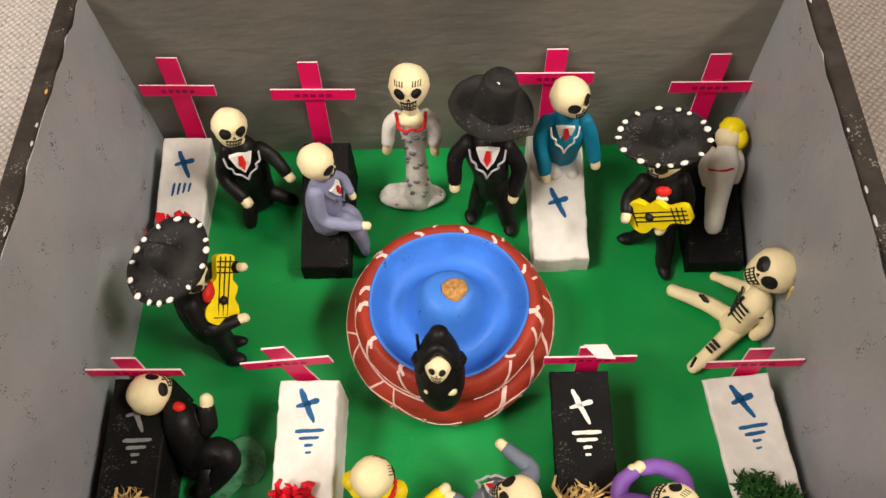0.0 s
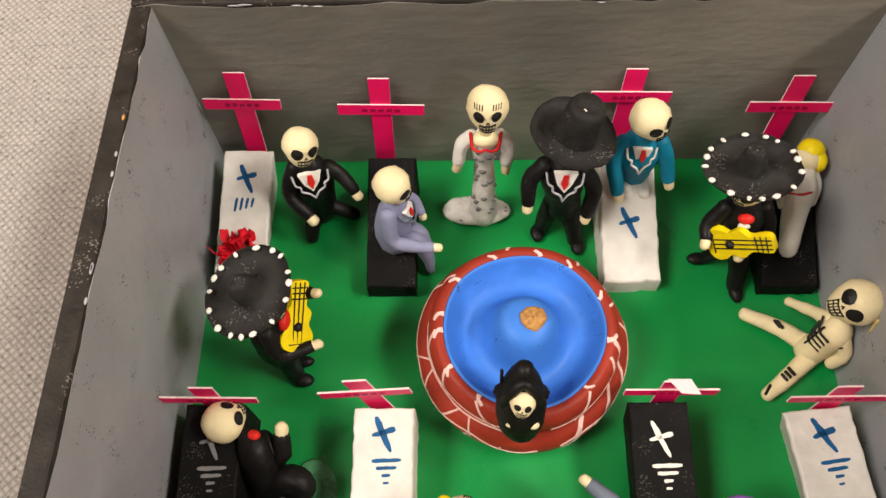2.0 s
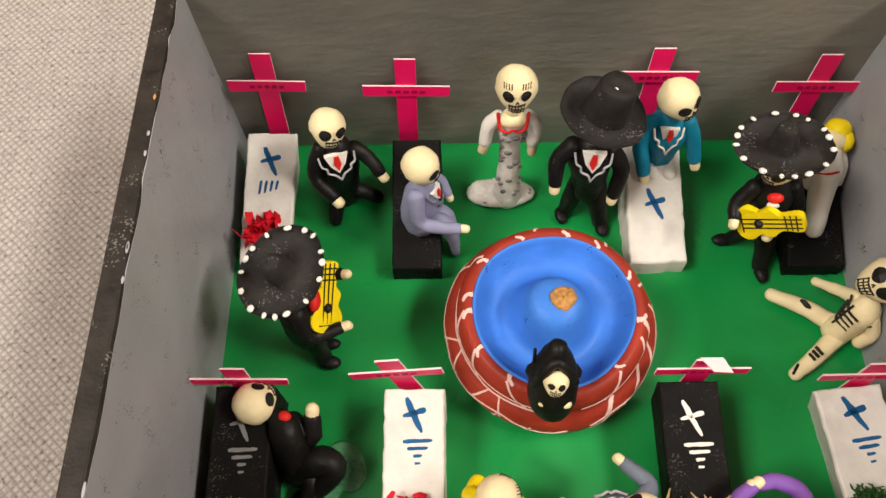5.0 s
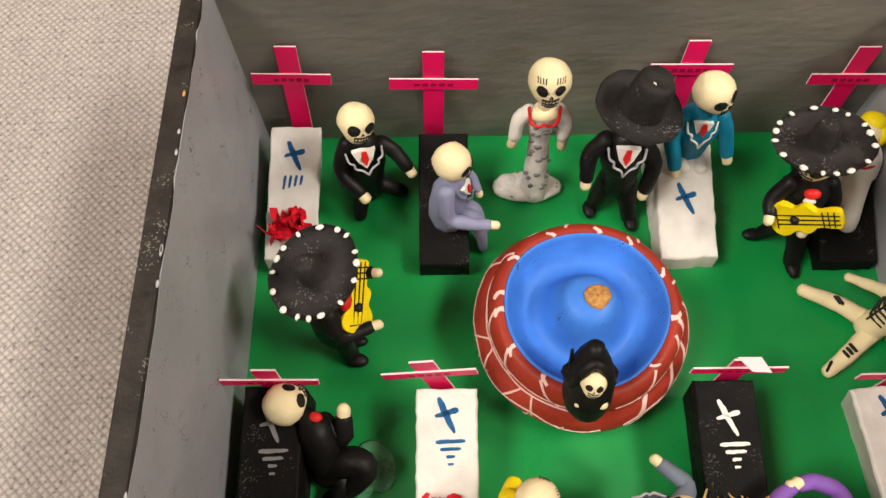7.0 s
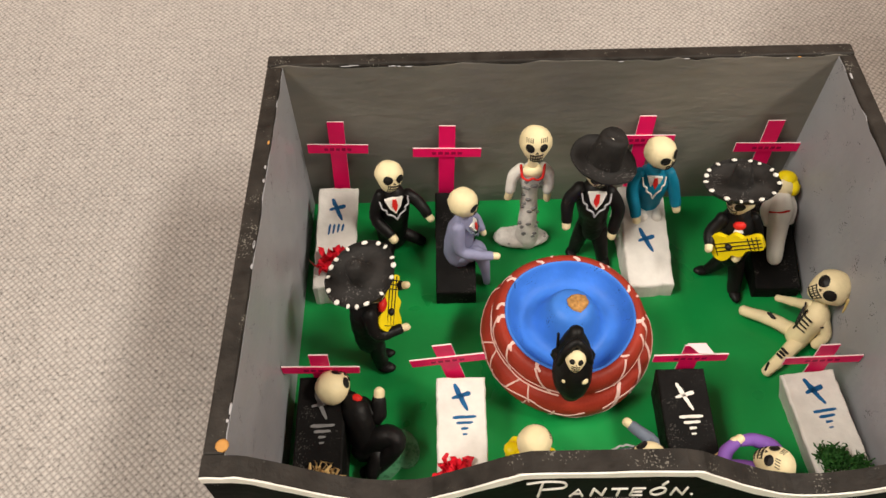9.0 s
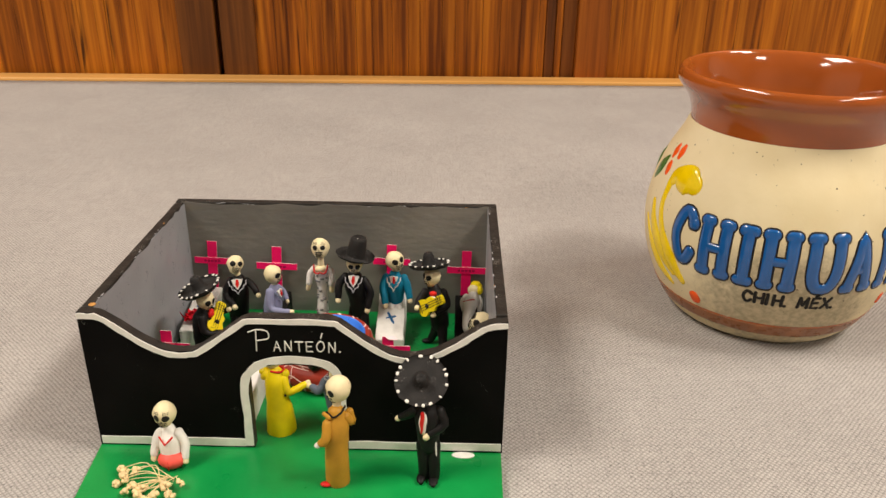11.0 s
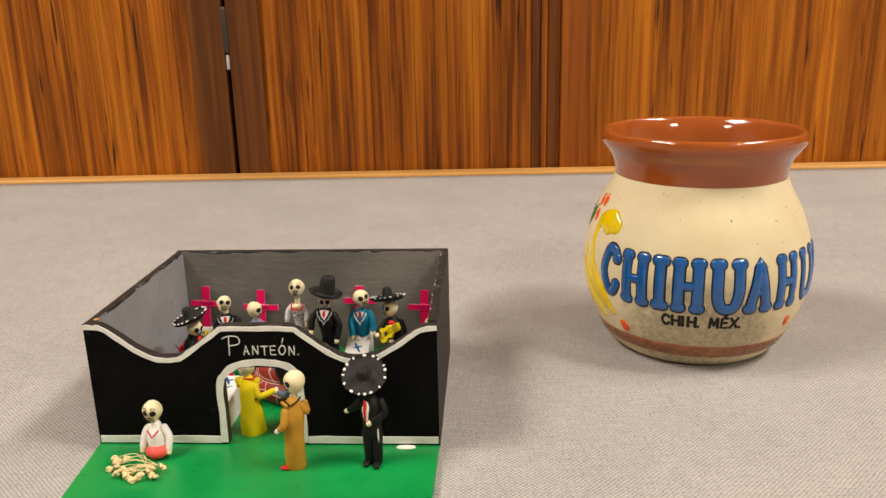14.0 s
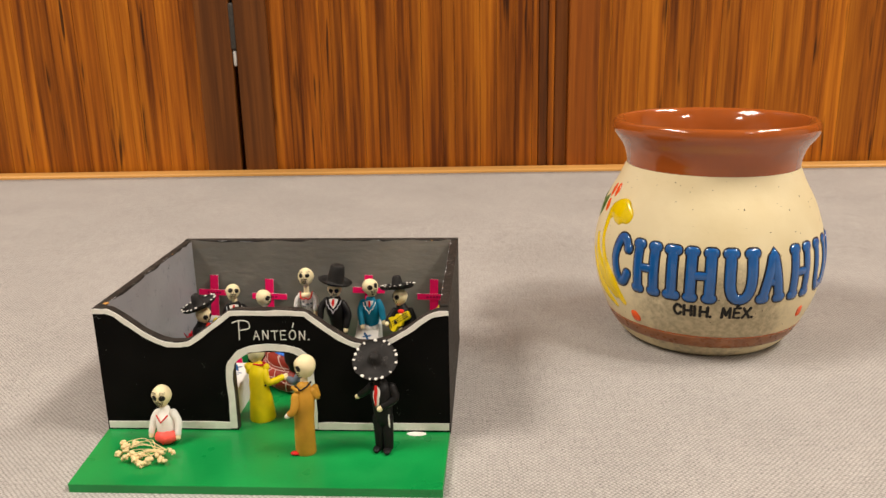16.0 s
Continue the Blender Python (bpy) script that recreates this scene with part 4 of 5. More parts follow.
paper_cross(1.20, 8.94, 0.0, 3.22, 2.37, 0.74, 2, -4, "magenta paper cross behind a white tomb")
paper_cross(3.90, 8.94, 0.0, 3.02, 2.17, 0.84, 1.5, -4, "magenta paper cross behind a black tomb")
paper_cross(8.70, 8.94, 0.0, 3.20, 2.47, 0.76, 1, -4, "magenta paper cross behind a seated figurine")
paper_cross(11.80, 8.94, 0.0, 3.00, 2.15, 0.79, 1, -3.5, "magenta paper cross in the box corner")
paper_cross(1.15, 3.46, 0.0, 2.26, 1.65, 0.82, 1.5, 0, "magenta paper cross at a black tomb's head")
paper_cross(4.26, 3.50, 0.0, 2.56, 1.95, 0.79, -11, 0, "tilted magenta paper cross at a white tomb's head")
folded = paper_cross(9.08, 3.60, 0.0, 2.12, 1.62, 0.78, -1, 0, "magenta paper cross with folded white tip")
k = Clay()
k.slab([(8.90, 3.64), (9.28, 3.64), (9.41, 3.38), (9.10, 3.40)], 2.10, 2.125, PAPER)
k.part("folded_tip", folded, "white back of folded paper tip")
paper_cross(11.88, 3.46, 0.0, 2.30, 1.70, 0.80, -3, 0, "magenta paper cross at a white tomb's head")


# ---- tufts laid on the tombs ----
def tuft(name, label, category, c0, spread, count, m, wide, long, seed, rise=1.0):
    """Crumpled strips that spring from a middle, in one bundle."""
    r = random.Random(seed)
    k = Clay()
    for _ in range(count):
        a, e = r.uniform(0, 2 * math.pi), r.uniform(-0.1, 1.3) * rise
        d = Vector((math.cos(a) * math.cos(e), math.sin(a) * math.cos(e), math.sin(e)))
        s = d.cross(Vector((r.uniform(-1, 1), r.uniform(-1, 1), r.uniform(-1, 1)))).normalized() * wide * r.uniform(0.6, 1.3)
        o = Vector(c0) + Vector((r.uniform(-1, 1) * spread[0], r.uniform(-1, 1) * spread[1], r.uniform(0, 1) * spread[2]))
        ln = long * r.uniform(0.5, 1.1)
        bend = Vector((r.uniform(-1, 1), r.uniform(-1, 1), r.uniform(-1, 1))) * ln * 0.3
        mid, tip = o + d * ln * 0.5 + bend, o + d * ln
        lift = d.cross(s).normalized() * wide * 0.35
        k.add([o - s * 0.5, o + s * 0.5, mid - s, mid + s, tip - s * 0.6, tip + s * 0.6, o + lift, mid + lift, tip], [(0, 1, 3, 2), (2, 3, 5, 4), (0, 2, 7, 6), (6, 7, 3, 1), (2, 4, 8, 7), (7, 8, 5, 3)], m, False)
    return k.thing(name, label, category, c0)


tuft("tissue_flower", "crumpled red tissue flower lying on a white tomb", "paper flower", (1.13, 6.62, 1.0), (0.28, 0.2, 0.12), 70, TISSUE, 0.10, 0.32, 1)
tuft("tissue_flower", "crumpled red tissue flower lying on a white tomb", "paper flower", (4.02, 1.28, 1.12), (0.25, 0.2, 0.12), 70, TISSUE, 0.10, 0.32, 2)
tuft("straw_tuft", "short bundle of pale dry straw on black tomb", "straw", (1.32, 1.20, 1.1), (0.25, 0.2, 0.1), 90, STRAW, 0.03, 0.36, 3)
tuft("straw_tuft", "short bundle of pale dry straw on black tomb", "straw", (8.76, 1.22, 1.1), (0.3, 0.2, 0.1), 110, STRAW, 0.03, 0.36, 4)
tuft("moss_sprig", "dark green dried moss sprig on white tomb", "moss", (11.60, 1.42, 1.16), (0.26, 0.2, 0.3), 420, MOSS, 0.022, 0.2, 5)
tuft("moss_sprig", "dark green dried moss sprig on white tomb", "moss", (12.06, 1.28, 1.15), (0.18, 0.15, 0.2), 220, MOSS, 0.022, 0.18, 6)
k = Clay()
for a, b in (((8.6, 1.1, 1.3), (9.3, 1.55, 1.4)), ((8.75, 1.0, 1.25), (9.35, 1.4, 1.35)), ((8.5, 1.1, 1.25), (9.1, 1.35, 1.45))):
    k.tube([a, b], 0.02, STRAW, n=5, curve=False)
k.thing("straw_stalks", "loose thin straw stalks on a black tomb", "straw", (8.9, 1.3, 1.2))


# ---- clay figurines: each is one mesh ----
def unit(v):
    return Vector(v).normalized()


def head(c, at, r, face, roll=0.0, lashes=False, skin=BONE, eye=0.31):
    """A painted skull that looks along face: round brow, narrow jaw, black sockets, a nose and rows of teeth."""
    f = unit(face)
    up = Vector((0, 0, 1))
    if abs(f.dot(up)) > 0.95:
        up = Vector((0, 1, 0))
    rt = f.cross(up).normalized()
    up = rt.cross(f)
    turn = Matrix.Rotation(radians(roll), 3, f)
    rt, up = turn @ rt, turn @ up

    def place(u, d, w, out=1.0):
        q = 1 + 0.36 * w if w < 0 else 1.0
        fwd = d * (1.02 + (0.10 * -w if w < 0 else 0.0)) * (0.93 if w < 0 else 1.0)
        return Vector(at) + (rt * u * q * 0.97 + f * fwd + up * (w * (1.16 if w < 0 else 1.05))) * r * out

    n, rings = 18, []
    for j in range(1, 12):
        a = math.pi * j / 12
        rings.append([place(math.sin(a) * math.cos(2 * math.pi * i / n), math.sin(a) * math.sin(2 * math.pi * i / n), -math.cos(a)) for i in range(n)])
    c.rings(rings, skin)

    def front(u, w, out=1.012):
        return place(u, math.sqrt(max(0.02, 1 - u * u - w * w)), w, out)

    for s in (-1, 1):
        ring = [front(s * 0.40 + eye * math.cos(2 * math.pi * i / 12), 0.05 + eye * 0.95 * math.sin(2 * math.pi * i / 12)) for i in range(12)]
        mid = front(s * 0.40, 0.05, 1.03)
        c.add([mid] + ring, [(0, i + 1, (i + 1) % 12 + 1) for i in range(12)], INK, False)

    def line(*pts, w=0.022):
        c.tube([front(u, v, 1.0) for u, v in pts], w * r, INK, n=5, curve=False, caps=False)

    line((-0.07, -0.27), (0.0, -0.18), (0.07, -0.27), w=0.042)
    for v in (-0.38, -0.57, -0.76):
        line((-0.46, v + 0.05), (-0.15, v), (0.15, v), (0.46, v + 0.05), w=0.04)
    for u in (-0.42, -0.25, -0.08, 0.08, 0.25, 0.42):
        line((u, -0.36), (u, -0.78), w=0.038)
    if lashes:
        for s in (-1, 1):
            for k in range(4):
                u = s * 0.40 + (k - 1.5) * 0.12
                line((u, 0.36), (u * 1.02, 0.58), w=0.024)


def limb(c, pts, r0, r1, m, hand=None, n=10):
    k = len(pts)
    c.tube(pts, [r0 + (r1 - r0) * i / (k - 1) for i in range(k)], m, n=n)
    if hand:
        d = unit(Vector(pts[-1]) - Vector(pts[-2]))
        p = Vector(pts[-1]) + d * r1 * 0.8
        c.tube([Vector(pts[-1]), p + d * 0.06], [r1 * 0.8, r1 * 0.78], hand, n=9)
        for s in (-0.35, 0.0, 0.35):
            side = d.orthogonal().normalized()
            c.tube([p + side * s * r1 + d * 0.09, p + side * s * r1 + d * 0.12], 0.012, INK, n=4, caps=False)


def brimmed_hat(c, at, axis, R, crown, high, m, dots=0, curl=0.16):
    """A wide hat: crown, flat brim with a turned-up edge, and white dots round it."""
    axis = unit(axis)
    prof = [(0.01, high), (crown * 0.4, high * 0.99), (crown * 0.62, high * 0.88), (crown * 0.78, high * 0.55), (crown * 0.95, high * 0.18), (crown * 1.25, 0.02), (R * 0.72, 0.0), (R * 0.9, curl * R * 0.35), (R * 0.985, curl * R), (R, curl * R * 1.25), (R * 0.97, curl * R * 1.3 - 0.05), (R * 0.86, -0.02), (R * 0.5, -0.07), (0.01, -0.07)]
    c.lathe(at, axis, smooth_line(prof, 2), m, 32, 0.012)
    a = axis.orthogonal().normalized()
    if abs(axis.z) > 0.98:
        a = Vector((1, 0, 0))
    b = axis.cross(a)
    for k in range(dots):
        t = 2 * math.pi * (k + 0.3 * math.sin(k * 5)) / dots
        d = a * math.cos(t) + b * math.sin(t)
        p = Vector(at) + d * R * 0.945 + axis * (curl * R * 1.10)
        turn = Matrix((d, axis.cross(d), axis)).transposed()
        c.ball(p, (0.058, 0.040 + 0.016 * (k % 3), 0.03), WHITE, turn, n=8)


def guitar(c, foot, tip, facing, wide=0.34):
    """A yellow guitar from its foot to its head; facing: the way its strings look."""
    foot, tip = Vector(foot), Vector(tip)
    a, L = (tip - foot).normalized(), (tip - foot).length
    nrm = unit(Vector(facing) - a * a.dot(Vector(facing)))
    s = a.cross(nrm)
    half = [(0.0, 0.35), (0.04, 0.75), (0.14, 1.0), (0.26, 0.92), (0.36, 0.66), (0.44, 0.78), (0.54, 0.82), (0.62, 0.55), (0.68, 0.45), (0.86, 0.52), (0.97, 0.5), (1.0, 0.3)]
    line = smooth_line(half, 2)
    outline = [(p[0] * L, p[1] * wide) for p in line] + [(p[0] * L, -p[1] * wide) for p in reversed(line)]
    c.slab(outline, -0.07, 0.07, YELLOW, lambda x, y, z: foot + a * x + s * y + nrm * z)
    top = nrm * 0.072
    for k in (-0.09, 0.0, 0.09):
        c.tube([foot + a * L * 0.12 + s * k + top, foot + a * L * 0.97 + s * k + top], 0.013, INK, n=5, curve=False)
    for q in (0.74, 0.82, 0.90):
        c.tube([foot + a * L * q - s * 0.15 + top, foot + a * L * q + s * 0.15 + top], 0.014, INK, n=5, curve=False)
    c.tube([foot + a * L * 0.1 - s * 0.17 + top, foot + a * L * 0.1 + s * 0.17 + top], 0.018, INK, n=5, curve=False)
    c.ball(foot + a * L * 0.34 + top, 0.085, INK, n=8)


def shirt_front(c, at, face, wide, tall, m=SILVER, tie=RED):
    """White shirt, red tie and wavy silver piping on a chest."""
    f = unit(face)
    rt = f.cross(Vector((0, 0, 1))).normalized()
    up = rt.cross(f)
    at = Vector(at)

    def on(x, z, y):
        return at + rt * (x * wide) + up * (z * tall) + f * (y - 0.5 * abs(x) * wide * abs(x))

    c.slab([(-0.36, 0.55), (0.0, 0.62), (0.36, 0.55), (0.22, 0.1), (0.0, -0.22), (-0.22, 0.1)], -0.06, 0.035, WHITE, on)
    c.slab([(-0.07, 0.56), (0.07, 0.56), (0.11, 0.2), (0.0, -0.08), (-0.11, 0.2)], 0.0, 0.06, tie, on)
    for s in (-1, 1):
        c.tube([at + rt * s * wide * u + up * tall * v + f * d for u, v, d in ((0.55, 0.45, -0.08), (0.50, 0.12, 0.0), (0.36, 0.02, 0.03), (0.34, -0.18, 0.03), (0.14, -0.30, 0.05), (0.0, -0.62, 0.03))], 0.022, m, n=6)


def figurine(c, label, origin):
    """One figurine; its skin has the slight dents of clay pressed by hand."""
    c.verts = [tuple(Vector(v) + noise.noise_vector(Vector(v) * 3.6) * 0.022 + noise.noise_vector(Vector(v) * 11.0) * 0.006) for v in c.verts]
    ob = c.thing("clay_figurine", label, "figurine", origin, "painted clay skeleton figurines")
    if origin[1] > 0:  # those inside the box stand a little nearer the gateway
        ob.location += Vector((0.03, -0.10, 0.0)) * CM
    return ob


# man in black, seated beside a white tomb
c = Clay()
c.tube([(2.48, 8.05, 0.25), (2.5, 8.02, 0.9), (2.6, 7.95, 1.6), (2.66, 7.9, 2.15)], [0.38, 0.42, 0.40, 0.26], BLACK)
c.tube([(2.66, 7.9, 2.2), (2.6, 7.91, 2.5)], 0.12, BONE)
head(c, (2.58, 7.88, 2.83), 0.355, (0.40, -0.80, 0.38), -14, eye=0.30)
shirt_front(c, (2.68, 7.56, 2.0), (0.25, -0.9, 0.3), 0.62, 0.5)
limb(c, [(2.34, 7.9, 2.1), (2.16, 7.62, 1.62), (2.5, 7.3, 1.32)], 0.17, 0.14, BLACK, BONE)
limb(c, [(2.95, 7.9, 2.1), (3.22, 7.78, 1.95), (3.42, 7.6, 1.72)], 0.16, 0.13, BLACK, BONE)
limb(c, [(2.45, 7.9, 0.45), (2.42, 7.6, 0.4), (2.37, 7.38, 0.14)], 0.2, 0.13, BLACK)
limb(c, [(2.6, 8.0, 0.4), (2.9, 7.95, 0.4), (3.22, 7.95, 0.14)], 0.2, 0.13, BLACK)
figurine(c, "clay skeleton man in black suit, seated beside white tomb", (2.5, 8.0, 0))

# man in lilac, seated on the edge of a black tomb
c = Clay()
c.tube([(4.18, 7.02, 0.85), (4.16, 7.03, 1.3), (4.24, 7.03, 1.9), (4.30, 7.03, 2.3)], [0.36, 0.36, 0.33, 0.2], LILAC)
c.tube([(4.3, 7.03, 2.3), (4.28, 7.03, 2.6)], 0.12, BONE)
head(c, (4.27, 7.03, 2.84), 0.355, (0.90, -0.30, 0.12), 0)
shirt_front(c, (4.55, 6.92, 2.0), (0.9, -0.4, 0.2), 0.4, 0.4, SLATE)
limb(c, [(4.15, 6.8, 2.2), (4.2, 6.6, 1.6), (4.6, 6.5, 1.5), (4.92, 6.48, 1.5)], 0.16, 0.11, LILAC, BONE)
limb(c, [(4.4, 7.2, 2.2), (4.6, 7.25, 1.95), (4.7, 7.12, 1.75)], 0.13, 0.1, LILAC, BONE)
limb(c, [(4.2, 6.9, 0.95), (4.6, 6.75, 1.25), (4.78, 6.72, 0.8), (4.85, 6.66, 0.15)], 0.24, 0.1, LILAC)
limb(c, [(4.3, 7.1, 0.95), (4.62, 6.98, 1.15), (4.78, 6.9, 0.7), (4.86, 6.8, 0.15)], 0.22, 0.1, LILAC)
figurine(c, "clay skeleton man in lilac suit, seated on black tomb", (4.2, 7.0, 0.8))

# lady in the speckled white gown
c = Clay()
c.tube([(5.95, 8.0, 0.12), (5.95, 8.08, 0.6), (5.95, 8.2, 1.2), (5.94, 8.27, 1.7), (5.94, 8.28, 2.2), (5.94, 8.27, 2.5)], [0.34, 0.25, 0.22, 0.2, 0.27, 0.22], DRESS, n=14)
c.ball((5.80, 8.02, 0.13), (0.72, 0.36, 0.15), DRESS, n=18)
c.ball((5.42, 8.08, 0.15), (0.26, 0.24, 0.15), DRESS, n=12)
c.ball((5.94, 8.2, 2.55), (0.30, 0.17, 0.16), BONE)
c.tube([(5.94, 8.26, 2.6), (5.95, 8.27, 3.1)], [0.13, 0.12], BONE)
head(c, (5.95, 8.25, 3.44), 0.395, (0.0, -0.90, 0.38), 0, lashes=True, eye=0.26)
c.tube([(5.66, 8.2, 2.72), (5.70, 8.04, 2.5), (5.84, 7.99, 2.42), (5.94, 8.0, 2.47), (6.06, 7.99, 2.42), (6.18, 8.04, 2.5), (6.22, 8.2, 2.72)], 0.032, RED, n=6)
limb(c, [(5.68, 8.25, 2.55), (5.50, 8.22, 2.3), (5.44, 8.12, 1.95)], 0.15, 0.13, WHITE)
limb(c, [(6.2, 8.25, 2.55), (6.35, 8.22, 2.3), (6.36, 8.12, 1.9)], 0.15, 0.13, DRESS)
limb(c, [(5.44, 8.12, 1.9), (5.40, 8.08, 1.68)], 0.1, 0.09, BONE)
limb(c, [(6.36, 8.12, 1.85), (6.34, 8.08, 1.62)], 0.1, 0.09, BONE)
rs = random.Random(8)
for k in range(24):
    z, a = rs.uniform(0.3, 2.3), rs.uniform(-2.6, -0.3)
    y, r = np.interp(z, [0.1, 0.6, 1.2, 1.7, 2.5], [8.0, 8.08, 8.2, 8.27, 8.27]), np.interp(z, [0.1, 0.6, 1.2, 1.7, 2.2, 2.5], [0.34, 0.25, 0.22, 0.2, 0.27, 0.22])
    c.ball((5.945 + r * math.cos(a), y + r * math.sin(a), z), (0.075, 0.03, rs.uniform(0.04, 0.075)), SPOTS, n=7)
for k in range(14):
    a = rs.uniform(0, 6.28)
    c.ball((5.8 + 0.6 * math.cos(a), 8.02 + 0.3 * math.sin(a), 0.19), (0.05, 0.03, 0.03), SPOTS, n=6)
figurine(c, "clay skeleton lady in grey-spotted white gown on oval base", (5.9, 8.1, 0))

# man with the wide black hat
c = Clay()
limb(c, [(7.35, 7.7, 1.1), (7.22, 7.65, 0.6), (7.14, 7.6, 0.12)], 0.24, 0.16, BLACK)
limb(c, [(7.62, 7.7, 1.1), (7.72, 7.5, 0.6), (7.82, 7.32, 0.12)], 0.24, 0.16, BLACK)
c.ball((7.06, 7.5, 0.1), (0.15, 0.22, 0.1), BLACK)
c.ball((7.86, 7.22, 0.1), (0.14, 0.24, 0.1), BLACK)
c.tube([(7.5, 7.7, 0.9), (7.46, 7.7, 1.5), (7.38, 7.66, 2.1), (7.36, 7.64, 2.5)], [0.34, 0.36, 0.41, 0.30], BLACK)
shirt_front(c, (7.36, 7.27, 2.36), (-0.05, -0.95, 0.25), 0.60, 0.55)
limb(c, [(7.02, 7.65, 2.5), (6.76, 7.52, 2.2), (6.74, 7.3, 1.78)], 0.18, 0.14, BLACK, BONE)
limb(c, [(7.72, 7.65, 2.35), (7.98, 7.5, 1.9), (7.9, 7.28, 1.35)], 0.18, 0.14, BLACK, BONE)
head(c, (7.38, 7.70, 3.02), 0.34, (0.05, -0.97, 0.0), 0)
brimmed_hat(c, (7.42, 7.70, 3.36), (0.20, 0.05, 0.97), 0.78, 0.36, 0.66, HAT, 0, 0.10)
c.lathe((7.44, 7.71, 3.40), (0.20, 0.05, 0.97), [(0.40, 0.0), (0.36, 0.38), (0.33, 0.70), (0.27, 0.78), (0.14, 0.74), (0.01, 0.71)], HAT, 24, 0.02)
c.ball((7.52, 7.66, 4.12), (0.045, 0.06, 0.03), WHITE, n=6)
figurine(c, "clay skeleton man in black suit and wide-brimmed hat", (7.45, 7.6, 0))

# man in teal, leaning on a white tomb
c = Clay()
c.tube([(8.93, 8.38, 0.95), (8.93, 8.37, 1.4), (8.91, 8.36, 1.95), (8.9, 8.36, 2.3)], [0.33, 0.36, 0.42, 0.22], TEAL)
c.tube([(8.9, 8.36, 2.3), (8.91, 8.37, 2.6)], 0.12, BONE)
head(c, (8.92, 8.34, 2.90), 0.39, (0.48, -0.80, 0.30), 12, eye=0.29)
shirt_front(c, (8.88, 8.03, 2.03), (0, -0.95, 0.25), 0.5, 0.5, WHITE)
limb(c, [(8.56, 8.35, 2.15), (8.44, 8.15, 1.75), (8.55, 7.8, 1.3)], 0.18, 0.14, TEAL, BONE)
limb(c, [(9.26, 8.35, 2.15), (9.42, 8.2, 1.8), (9.52, 7.98, 1.45)], 0.18, 0.14, TEAL, BONE)
c.tube([(8.68, 8.2, 0.92), (8.78, 7.9, 1.02)], [0.2, 0.14], WHITE)
c.tube([(9.16, 8.2, 0.92), (9.12, 7.9, 1.0)], [0.2, 0.14], WHITE)
figurine(c, "clay skeleton man in teal jacket leaning on white tomb", (8.9, 8.35, 0.95))

# guitar player in the far corner
c = Clay()
limb(c, [(10.75, 6.8, 1.0), (10.6, 6.85, 0.55), (10.42, 6.88, 0.16)], 0.24, 0.14, BLACK)
limb(c, [(10.85, 6.75, 1.0), (10.9, 6.5, 0.6), (10.92, 6.26, 0.15)], 0.24, 0.16, BLACK)
c.ball((10.3, 6.88, 0.1), (0.24, 0.14, 0.1), BLACK)
c.ball((10.93, 6.14, 0.12), (0.14, 0.24, 0.11), BLACK)
c.tube([(10.8, 6.82, 0.9), (10.72, 6.85, 1.5), (10.6, 6.88, 2.1), (10.52, 6.9, 2.45)], [0.36, 0.38, 0.42, 0.24], BLACK)
c.ball((10.52, 6.58, 2.36), (0.15, 0.1, 0.11), RED)
c.ball((10.52, 6.53, 2.2), (0.12, 0.07, 0.08), WHITE)
head(c, (10.46, 6.90, 2.94), 0.35, (-0.70, -0.68, 0.2), 0)
brimmed_hat(c, (10.36, 6.96, 3.34), (-0.10, 0.24, 0.96), 0.80, 0.28, 0.56, HAT, 16)
guitar(c, (10.02, 6.46, 1.72), (10.93, 6.08, 2.42), (0.05, -0.8, 0.6))
limb(c, [(10.22, 6.85, 2.3), (9.98, 6.7, 2.0), (9.92, 6.46, 1.9)], 0.17, 0.12, BLACK, BONE)
limb(c, [(10.9, 6.85, 2.3), (11.05, 6.6, 1.85), (10.65, 6.28, 1.68)], 0.17, 0.12, BLACK, BONE)
figurine(c, "clay skeleton musician in sombrero playing a yellow guitar", (10.7, 6.7, 0))

# figure in white lying on the corner tomb
c = Clay()
c.tube([(11.86, 6.75, 0.74), (11.88, 7.0, 0.98), (11.93, 7.35, 1.2), (12.02, 7.7, 1.45), (12.1, 8.0, 1.6)], [0.17, 0.21, 0.24, 0.29, 0.2], WHITE, n=14)
c.tube([(12.3, 8.05, 1.5), (12.38, 7.85, 1.3), (12.34, 7.6, 1.1)], [0.12, 0.12, 0.09], WHITE)
c.tube([(11.8, 8.0, 1.55), (11.68, 7.75, 1.4), (11.72, 7.5, 1.2)], [0.12, 0.12, 0.09], WHITE)
c.tube([(11.72, 7.62, 1.52), (11.9, 7.5, 1.62), (12.1, 7.52, 1.66), (12.24, 7.64, 1.5)], 0.025, RED, n=6)
c.ball((12.14, 8.2, 1.72), (0.27, 0.27, 0.25), BONE)
c.ball((12.22, 8.36, 1.80), (0.25, 0.26, 0.24), YELLOW)
c.ball((12.34, 8.18, 1.74), (0.15, 0.24, 0.2), YELLOW)
figurine(c, "clay figurine in white with yellow hair lying on tomb", (12.0, 7.5, 1.0))

